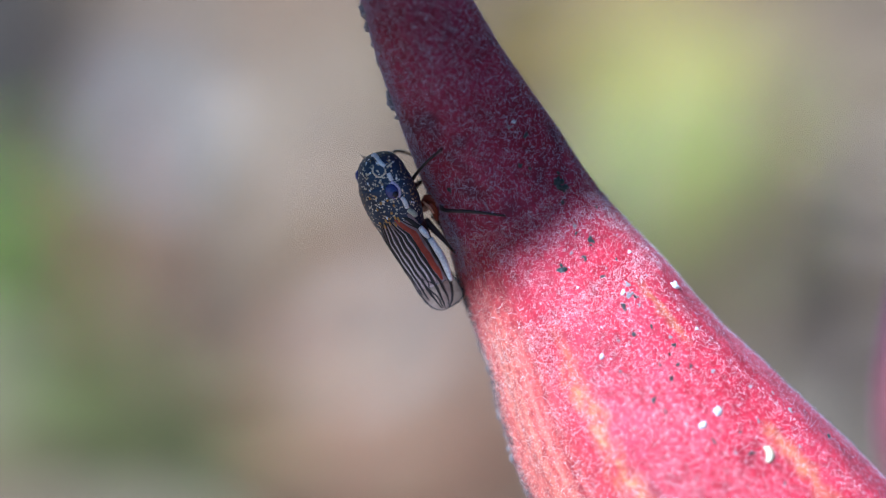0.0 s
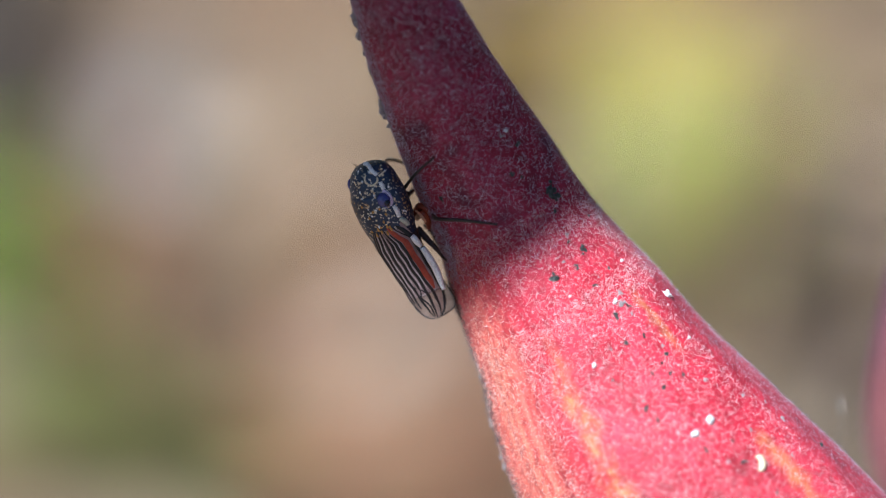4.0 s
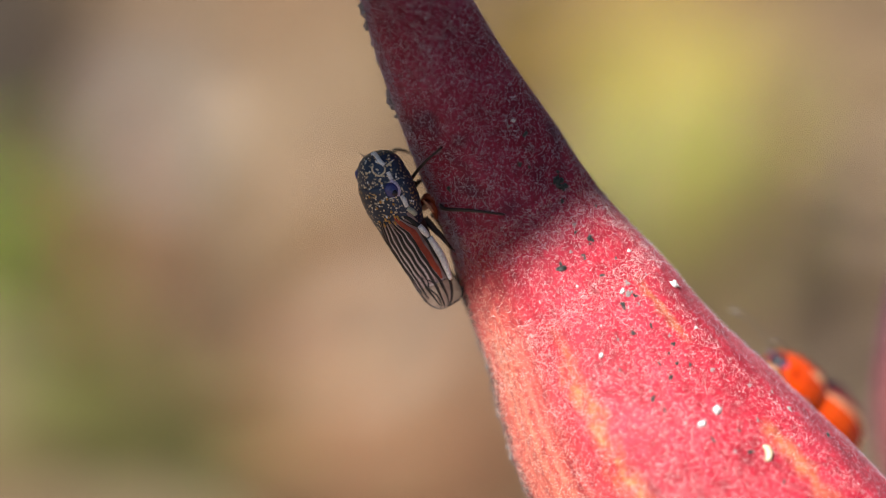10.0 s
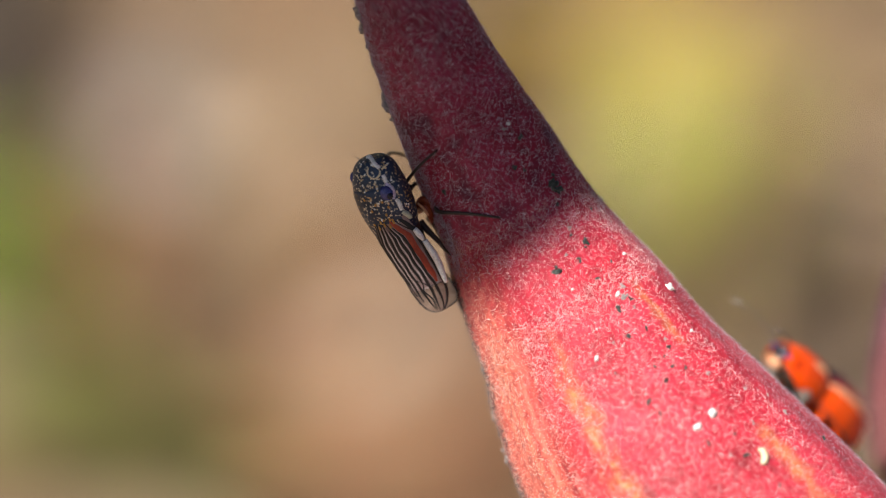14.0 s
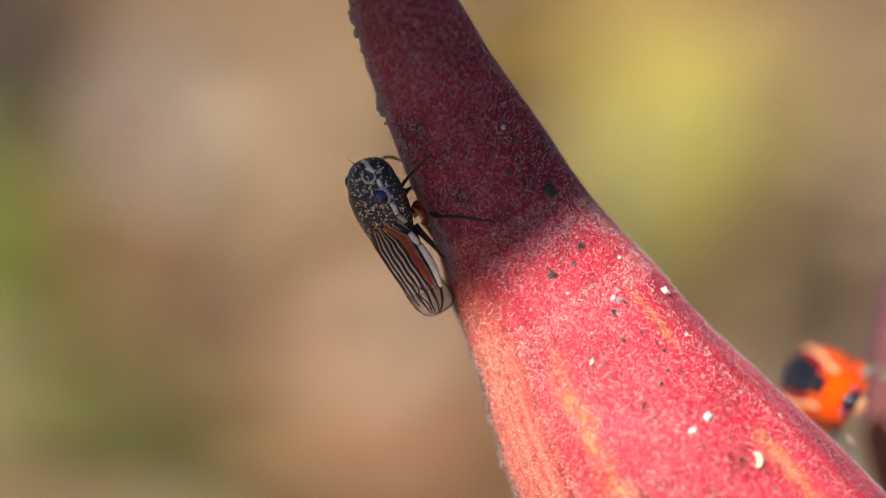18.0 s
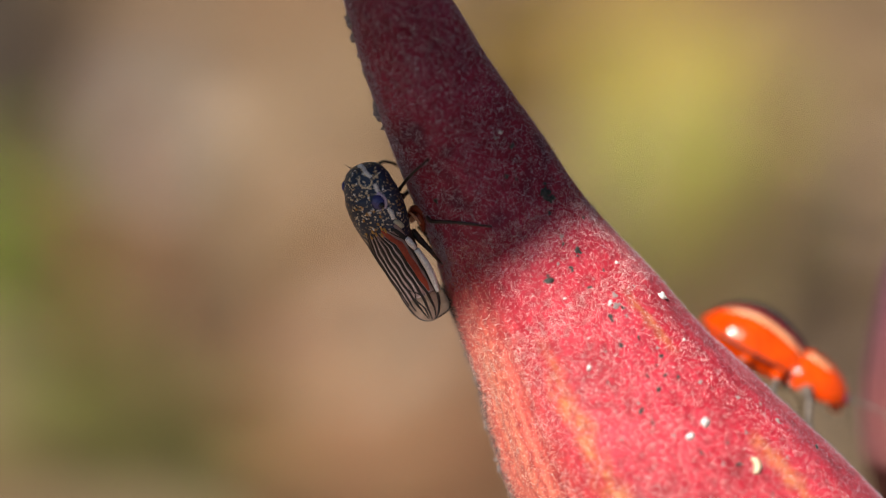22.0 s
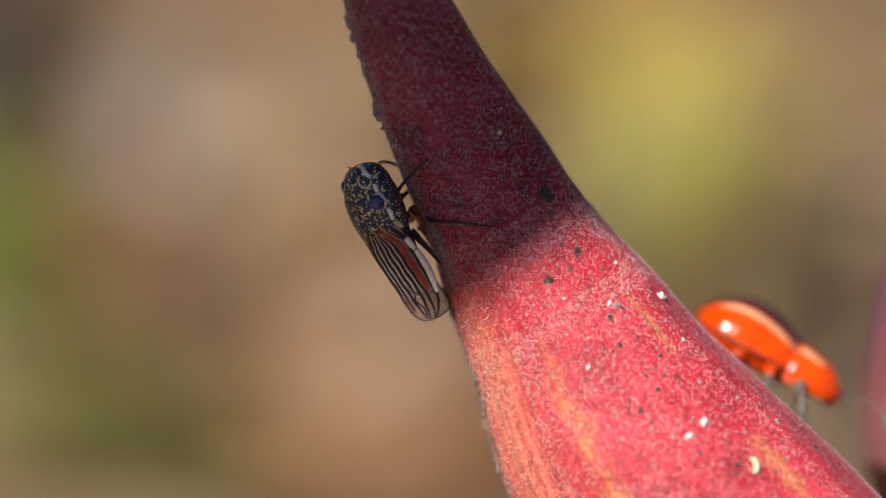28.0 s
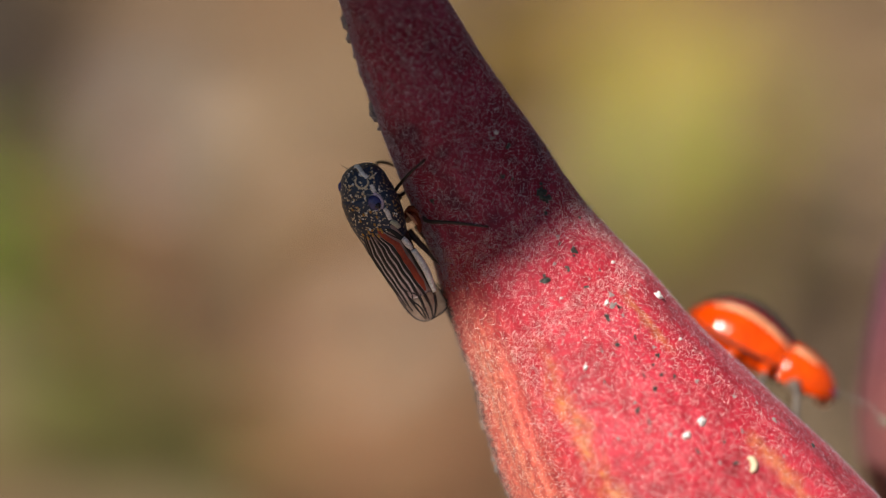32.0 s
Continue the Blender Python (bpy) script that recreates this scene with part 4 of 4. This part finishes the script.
def leafhopper():
    # body axis up the pod; the back faces away from it and partly to the lens
    ax, rr, cc = Vector((-0.394, 0, 0.919)), Vector((0.919, 0, 0.394)), Vector((0, -1, 0))
    tilt = radians(18)
    m = stance(Vector((-1.97, -1.8, 1.35)) + ax * 0.22, ax * math.cos(tilt) + cc * math.sin(tilt), -BACK_PULL * rr + RIGHT_PULL * cc)
    bug = thing("leafhopper", m, "blue-black leafhopper with striped wings clinging to a pod", "insect")
    inv = in_view(bug)
    head = part("head", skin_between(HEAD, 30, 48), M_CUTICLE, bug, "speckled blue-black head")
    body = part("pronotum", skin_between(TRUNK, 26, 48), M_CUTICLE, bug, "speckled blue-black shoulder shield")
    part("scutellum", ellipsoid((-0.05, 0, 1.02), (0.6, 0.6, 0.22), None, 10, 20), M_CUTICLE, bug)
    for u, v in ((1.27, -0.69), (0.9, -0.23), (0.55, -0.05), (0.91, -0.61), (0.1, -1.0), (-0.03, -0.13), (0.12, -0.5), (0.3, -0.3), (1.35, -0.95), (0.7, -0.85)):
        part("ochre_spot", ellipsoid(on_flank(u, v, -0.01), (0.08, 0.06, 0.06), None, 6, 10, 0.3, u * 9), M_YELLOW, body, "ochre spot")
    rnd = random.Random(17)
    for k in range(60):
        u, v = rnd.uniform(0.1, 3.2), rnd.uniform(-1.15, 1.0)
        owner = head if u > 1.6 else body
        p = on_flank(u, v, -0.012)
        size = rnd.uniform(0.035, 0.062)
        part("cream_dot", ellipsoid(p, (size * rnd.uniform(1, 1.7), size, size), Euler((0, 0, rnd.uniform(-1, 1))).to_matrix(), 5, 8), M_CREAM_SPECK if k % 3 else M_IVORY, owner)
    # near eye on the flank, with its pale rim
    p = on_flank(1.22, 0.16, -0.06)
    part("eye", ellipsoid(p, (0.38, 0.30, 0.33), None, 12, 20), M_EYE, head, "glossy violet-blue compound eye")
    part("pupil", ellipsoid(on_flank(1.08, 0.2, 0.19), (0.16, 0.14, 0.15), None, 10, 14), M_BEETLE_BLACK, head, "dark pupil patch")
    part("eye", ellipsoid((2.58, 0.66, 0.72), (0.34, 0.24, 0.28), None, 12, 20), M_EYE, head, "glossy violet-blue compound eye")

    def line(name, spots, radii, mat, owner, label):
        part(name, tube([on_flank(u, v, -0.03) for u, v in spots], [r * 1.12 for r in radii], 10, 26), mat, owner, label)

    line("eye_rim", [(1.66, 0.28), (1.36, 0.43), (1.07, 0.44), (0.85, 0.33)], [0.09, 0.10, 0.10, 0.07], M_LILAC, head, "pale lilac rim of the eye")
    line("eye_rim", [(1.6, 0.1), (1.35, -0.12), (1.05, -0.12), (0.86, 0.05), (0.82, 0.25)], [0.03, 0.035, 0.03, 0.035, 0.03], M_LILAC, head, "thin lilac rim of the eye")
    part("antenna", tube([(3.15, -0.3, 0.3), (3.5, -0.36, 0.55), (3.8, -0.38, 0.85)], [0.03, 0.016, 0.008], 5, 12), M_LEG_DARK, head, "hair-fine antenna")
    part("antenna", tube([(3.1, 0.6, 0.1), (3.4, 0.7, 0.2), (3.65, 0.75, 0.35)], [0.03, 0.016, 0.008], 5, 12), M_LEG_DARK, head, "hair-fine antenna")
    # ivory line down the crown, past the eye and along the flank
    line("crown_line", [(3.36, -0.12), (3.12, 0.08), (2.73, 0.17), (2.42, 0.3)], [0.09, 0.11, 0.10, 0.09], M_IVORY, head, "ivory line on the crown")
    line("cheek_line", [(2.08, 0.33), (1.9, 0.33), (1.7, 0.29)], [0.09, 0.10, 0.09], M_IVORY, body, "ivory line before the eye")
    line("cheek_line", [(0.8, 0.43), (0.56, 0.48), (0.24, 0.47)], [0.08, 0.115, 0.10], M_IVORY, body, "ivory flank line")
    line("crown_curl", [(2.66, -0.2), (2.45, -0.35), (2.2, -0.28), (2.06, -0.07), (2.13, 0.15), (2.32, 0.27)], [0.035, 0.05, 0.05, 0.05, 0.05, 0.04], M_CREAM_SPECK, head, "cream curl on the crown")
    line("crown_curl", [(2.34, 0.36), (2.43, 0.6), (2.52, 0.82)], [0.06, 0.045, 0.03], M_CREAM_SPECK, head, "cream curl on the crown")
    line("flank_plate", [(0.14, 0.47), (-0.05, 0.6), (-0.27, 0.71)], [0.10, 0.13, 0.12], M_CELADON, body, "grey-green plate on the flank")
    # abdomen, dark, with a chain of ivory plates below the wing edge
    belly = [(-4.0, 0.3, 0.1, -0.35), (-3.4, 0.7, 0.3, -0.62), (-2.4, 1.0, 0.6, -0.86), (-1.2, 1.12, 0.8, -0.98), (-0.3, 1.1, 0.9, -1.0)]
    ab = part("abdomen", skin_between(belly, 20, 30), M_BELLY, bug, "dark brown abdomen")
    for x0, x1, r0, r1, wide in ((-0.5, -1.18, 0.69, 0.89, 0.17), (-1.24, -3.6, 0.93, 1.07, 0.185)):
        pts = []
        for t in (0, 0.5, 1):
            x, r = x0 + (x1 - x0) * t, r0 + (r1 - r0) * t + (0.1 * math.sin(math.pi * t) if x1 < -3 else 0)
            c = Vector((x, -0.62, 0.0))
            # outermost along the flank, turned to the lens
            pts.append(Vector((x, -(RIGHT_PULL * r + 0.85 * 1.12), -(0.85 * r) + RIGHT_PULL * 1.12)))
        part("ivory_plate", tube(pts, [wide * 0.8, wide, wide * 0.95, wide * 0.55], 10, 24, 0.95), M_IVORY, ab, "ivory edge plate")
    forewing(bug, -1, True)
    forewing(bug, 1, False)
    # the far hindwing's tip looks out under the forewing as a clear lobe
    inner = curve_through([(-0.1, -0.75, -0.8), (-0.1, -0.7, -1.9), (0.0, -0.6, -2.9)], 16)
    outer = curve_through([(0.16, -0.75, -0.8), (0.55, -0.72, -1.35), (0.93, -0.66, -1.95), (0.9, -0.6, -2.4), (0.45, -0.58, -2.74), (0.05, -0.58, -2.95)], 16)
    lobe = [p.lerp(q, k / 7) * MM for p, q in zip(inner, outer) for k in range(8)]
    hind = part("hindwing_tip", (lobe, grid_faces(16, 8, False)), M_FILM, bug, "clear brown hindwing lobe", inv)
    part("edge_vein", tube(outer, [0.03, 0.035, 0.035, 0.03], 6, 30), M_VEIN, hind, "black edge")
    for k in (2, 4):
        part("vein", tube([p.lerp(q, k / 7) for p, q in list(zip(inner, outer))[2:15:3]], [0.018, 0.02, 0.014], 5, 14), M_VEIN, hind)

    def leg(points, radii, mat, label, spines=0, seed=0):
        ob = part("leg", tube(points, radii, 8, 24), mat, bug, label, inv)
        rnd = random.Random(seed)
        line = curve_through(points, 40)
        for k in range(spines):
            p = line[8 + int(30 * k / max(1, spines))]
            q = p + Vector((rnd.uniform(-1, 1), rnd.uniform(-1, 0), rnd.uniform(-1, 1))).normalized() * 0.14
            part("spine", tube([p, p.lerp(q, 0.5), q], [0.014, 0.01, 0.004], 4, 4), M_LEG_DARK, ob)
        return ob

    leg([(-1.5, -0.6, 2.9), (-1.3, -1.4, 3.05), on_pod(-0.95, 3.65, 0.7), on_pod(-0.6, 4.35, 0.45), on_pod(-0.02, 4.9, 0.05)], [0.17, 0.14, 0.10, 0.07, 0.05], M_LEG_DARK, "dark slender foreleg", 4, 1)
    leg([(-1.55, -0.3, 2.9), (-1.2, -0.4, 3.15), (-0.95, -0.1, 3.35), (-0.78, 0.1, 3.42)], [0.13, 0.12, 0.09, 0.07], M_LEG_DARK, "dark brown foreleg base", 2, 2)
    leg([(-2.5, 0.4, 4.4), (-2.35, 0.2, 4.74), (-1.9, 0.1, 4.72), (-1.42, 0.2, 4.5)], [0.09, 0.08, 0.075, 0.05], M_LEG_DARK, "dark far foreleg", 2, 3)
    leg([(-1.0, -1.0, 2.1), (-0.75, -1.3, 2.45), (-0.35, -1.5, 2.3), (-0.02, -1.5, 2.1)], [0.16, 0.2, 0.17, 0.12], M_LEG_RED, "orange-red thigh", 0, 4)
    leg([(-0.9, -0.9, 1.9), (-0.62, -1.5, 2.1), (-0.4, -1.4, 1.8), (-0.3, -1.1, 1.4)], [0.14, 0.2, 0.18, 0.1], M_LEG_RED, "orange-red striped thigh", 0, 5)
    a, b, c = on_pod(0.3, 2.03, 0.28), on_pod(1.5, 1.9, 0.22), on_pod(3.02, 1.62, 0.05)
    leg([(-0.1, -1.5, 2.12), a, b, c], [0.12, 0.10, 0.085, 0.05], M_LEG_DARK, "long dark middle leg", 8, 6)
    leg([(-0.85, -1.2, 1.4), (-0.45, -1.35, 0.95), (-0.02, -1.35, 0.5), (0.35, -1.25, 0.05), (0.66, -1.05, -0.26)], [0.18, 0.16, 0.12, 0.07, 0.04], M_BELLY, "dark hind leg", 6, 7)
    part("belly_stripe", tube([(-0.95, -1.72, 2.28), (-0.68, -1.78, 2.02), (-0.45, -1.74, 1.7)], [0.05, 0.08, 0.05], 6, 10), M_PEACH, ab, "pale orange stripe on the hip", inv)
    leg([(-0.5, -0.2, 1.6), (-0.1, 0.2, 1.1), (0.3, 0.6, 0.3), (0.75, 0.7, -0.3)], [0.12, 0.11, 0.09, 0.05], M_BELLY, "dark far hind leg", 4, 8)
    return bug


leafhopper()


# ---- beetle ----
def shell_at(table, x, a, lift=0.0):
    w, h = lerp_table(table, x)
    return Vector((x, (w + lift) * math.sin(a), (h + lift) * math.cos(a)))


ELYTRA = [(-3.9, 0.12, 0.1), (-3.65, 0.8, 0.75), (-3.1, 1.38, 1.4), (-2.4, 1.78, 1.92), (-1.5, 2.0, 2.2), (-0.5, 2.08, 2.16), (0.4, 1.96, 1.92), (1.1, 1.76, 1.66), (1.45, 1.5, 1.42)]
SHIELD = [(1.5, 1.5, 1.46), (1.8, 1.62, 1.56), (2.55, 1.66, 1.5), (3.3, 1.54, 1.3), (3.95, 1.28, 0.98), (4.35, 0.94, 0.62), (4.55, 0.6, 0.35)]


def shell_half(table, a0, a1, count=30, sides=18, inner=0.12):
    x0, x1 = table[0][0], table[-1][0]
    outer, low = [], []
    for i in range(count):
        x = x0 + (x1 - x0) * i / (count - 1)
        for j in range(sides):
            a = a0 + (a1 - a0) * j / (sides - 1)
            outer.append(shell_at(table, x, a) * MM)
            low.append(shell_at(table, x, a, -inner) * MM)
    n = len(outer)
    f = grid_faces(count, sides, False)
    faces = f + [tuple(k + n for k in q[::-1]) for q in f]
    rim = [j for j in range(sides)] + [i * sides + sides - 1 for i in range(1, count)] + [n - 1 - j for j in range(1, sides)] + [i * sides for i in range(count - 2, 0, -1)]
    faces += [(a, b, b + n, a + n) for a, b in zip(rim, rim[1:] + rim[:1])]
    return outer + low, faces


def orange_beetle():
    bug = thing("beetle", VIEW @ pose(0.018, 0.010, -0.012), "glossy orange-red beetle with dark legs on a pod", "beetle")
    for side in (-1, 1):
        case = part("elytron", shell_half(ELYTRA, side * 0.74, side * 1.66), M_ELYTRON, bug, "glossy orange-red wing case")
        part("back_band", shell_half(ELYTRA, side * 0.5, side * 0.735), M_MAROON, case, "deep red band along the back")
        part("seam_band", shell_half(ELYTRA, side * 0.03, side * 0.495), M_BEETLE_BLACK, case, "blue-black band beside the seam")
        part("pale_line", tube([shell_at(ELYTRA, x, side * 0.82, -0.1) for x in (-3.5, -2.5, -1.5, -0.5, 0.6, 1.42)], [0.06, 0.16, 0.2, 0.21, 0.2, 0.16], 10, 24), M_PEACH, case, "pale peach line")
        part("underside_edge", tube([shell_at(ELYTRA, x, side * 1.68, -0.02) for x in (-3.4, -2.5, -1.5, -0.5, 0.6, 1.42)], [0.05, 0.07, 0.08, 0.08, 0.08, 0.08], 6, 24), M_BELLY, case, "brown rim under the wing case")
    part("suture", tube([shell_at(ELYTRA, x, 0, -0.03) for x in (-3.8, -3, -1.8, -0.5, 0.6, 1.42)], [0.06, 0.09, 0.1, 0.1, 0.1, 0.12], 6, 24), M_BEETLE_BLACK, bug, "black seam of the wing cases")
    part("belly", ellipsoid((-0.6, 0, -0.15), (2.9, 1.7, 0.95), None, 14, 24), M_ELYTRON, bug, "orange belly")
    part("chest", ellipsoid((1.45, 0, 0.2), (0.75, 1.42, 1.2), None, 10, 20), M_BEETLE_BLACK, bug, "black chest")
    shield = part("pronotum", shell_half(SHIELD, -2.0, 2.0, 20, 34, 0.15), M_ELYTRON, bug, "orange shoulder shield")
    patch = [(x, w + 0.03, h + 0.03) for x, w, h in SHIELD if x < 3.7]
    part("shield_patch", shell_half(patch, -0.3, 0.3, 16, 12, 0.06), M_BEETLE_BLACK, shield, "blue-black band on the shield")
    for side in (-1, 1):
        part("pale_line", tube([shell_at(SHIELD, x, side * 0.72, -0.1) for x in (1.6, 2.1, 2.7, 3.2)], [0.12, 0.24, 0.22, 0.1], 8, 16), M_PEACH, shield, "pale peach line")
    part("face", ellipsoid((4.2, 0, -0.45), (0.42, 0.55, 0.32), None, 8, 14), M_PEACH, shield, "pale peach face")
    part("throat", ellipsoid((2.8, 0, -0.1), (1.3, 1.15, 0.62), None, 10, 18), M_BELLY, shield, "dark throat")
    head = part("head", ellipsoid((4.2, 0, 0.1), (0.55, 0.7, 0.5), None, 12, 20), M_BEETLE_BLACK, bug, "small black head tucked under the shield")
    for side in (-1, 1):
        part("eye", ellipsoid((4.35, side * 0.62, 0.15), (0.24, 0.18, 0.22), None, 8, 12), M_EYE, head, "dark bead-like eye")
        an = part("antenna", tube([(4.25, side * 0.45, 0.1), (5.3, side * 1.0, 0.45), (6.6, side * 1.4, 0.45), (7.3, side * 1.7, 0.2)], [0.05, 0.035, 0.03, 0.035], 6, 16), M_BEETLE_LEG, head, "dark jointed antenna")
        part("club", tube([(7.0, side * 1.58, 0.3), (7.3, side * 1.7, 0.2), (7.65, side * 1.84, 0.0)], [0.05, 0.12, 0.05], 8, 10), M_CLUB, an, "pale antenna club")
        for x, reach in ((2.3, 1.0), (0.8, 0.3), (-0.5, -1.0)):
            hip = Vector((x, side * 1.0, -0.5))
            knee = Vector((x + reach * 0.5, side * 2.05, -0.75))
            heel = Vector((x + reach, side * 2.3, -1.75))
            toe = Vector((x + reach * 1.5, side * 2.5, -2.35))
            lg = part("leg", tube([hip, hip.lerp(knee, 0.5) + Vector((0, 0, 0.1)), knee], [0.3, 0.4, 0.2], 8, 12), M_ELYTRON if x < 1 else M_BEETLE_LEG, bug, "orange thigh" if x < 1 else "dark brown leg")
            part("shin", tube([knee, knee.lerp(heel, 0.5), heel], [0.16, 0.14, 0.13], 8, 10), M_BEETLE_LEG, lg)
            part("foot", tube([heel, heel.lerp(toe, 0.5), toe], [0.13, 0.12, 0.07], 6, 8), M_BEETLE_LEG, lg, "dark bristly foot")
    return bug


beetle = orange_beetle()


# ---- moving things ----
def motions():
    # seconds, right, away, up, then the way of the head and of the back
    # where the shoulder shield is
    peep, up, crest, climb = (-0.1, -0.36, 0.92), (-0.47, -0.64, 0.61), (0.6, -0.7, 0.0), (0.75, 0.18, 0.6)
    turn, over = (0.2, -0.97, -0.12), (-0.8, -0.3, 0.45)
    down, rest = (0.862, -0.08, -0.50), (0.48, 0.03, 0.85)
    rows = [(0.0, 20.0, 11, -14.5, peep, crest), (5.0, 20.2, 10, -11.8, peep, crest), (6.8, 20.2, 9.5, -9.9, peep, crest), (7.2, 20.1, 9.0, -8.7, peep, crest), (7.5, 20.1, 8.8, -8.3, peep, crest), (8.0, 19.9, 8.5, -7.8, peep, crest),
            (8.5, 19.8, 8.2, -7.6, peep, crest), (9.0, 19.4, 8, -6.6, peep, crest), (9.5, 19.3, 8, -5.7, (-0.2, -0.4, 0.88), (0.65, -0.55, 0.1)), (10.0, 17.8, 8, -6.2, up, climb), (10.5, 17.7, 8, -6.2, up, climb), (11.0, 17.8, 8, -6.0, up, climb),
            (11.5, 18.0, 8, -5.7, up, climb), (12.5, 18.1, 8, -5.5, up, climb), (14.5, 18.2, 8, -5.6, up, climb), (16.5, 19.9, 8, -4.9, (-0.25, -0.85, 0.4), (0.4, 0.1, 0.8)), (17.0, 20.2, 8, -6.5, (0.12, -0.98, 0.02), (-0.7, -0.2, 0.6)),
            (18.5, 20.5, 8, -7.2, turn, over), (19.2, 20.5, 8, -7.0, (0.45, -0.87, -0.15), (-0.3, -0.1, 0.8)), (19.6, 20.6, 8.5, -6.6, (0.75, -0.6, -0.25), (-0.1, -0.2, 0.8)), (20.0, 20.8, 9, -6.9, (0.86, -0.4, -0.3), (0.3, -0.05, 0.85)),
            (20.3, 20.5, 8, -6.95, (0.87, -0.25, -0.40), rest), (21.0, 20.7, 8, -7.0, down, rest), (22.0, 20.05, 8, -6.2, down, rest), (23.0, 19.7, 8, -6.4, down, rest), (24.0, 19.6, 8, -5.85, down, rest),
            (25.5, 19.8, 8, -6.05, down, rest), (28.0, 19.75, 8, -5.95, down, rest), (30.0, 19.85, 8, -5.85, down, rest), (32.0, 19.6, 8, -5.95, down, rest)]
    walk(beetle, [(t, stance((x, y, z), a, b) @ pose(-3.2 * MM, 0, -0.5 * MM)) for t, x, y, z, a, b in rows])


motions()
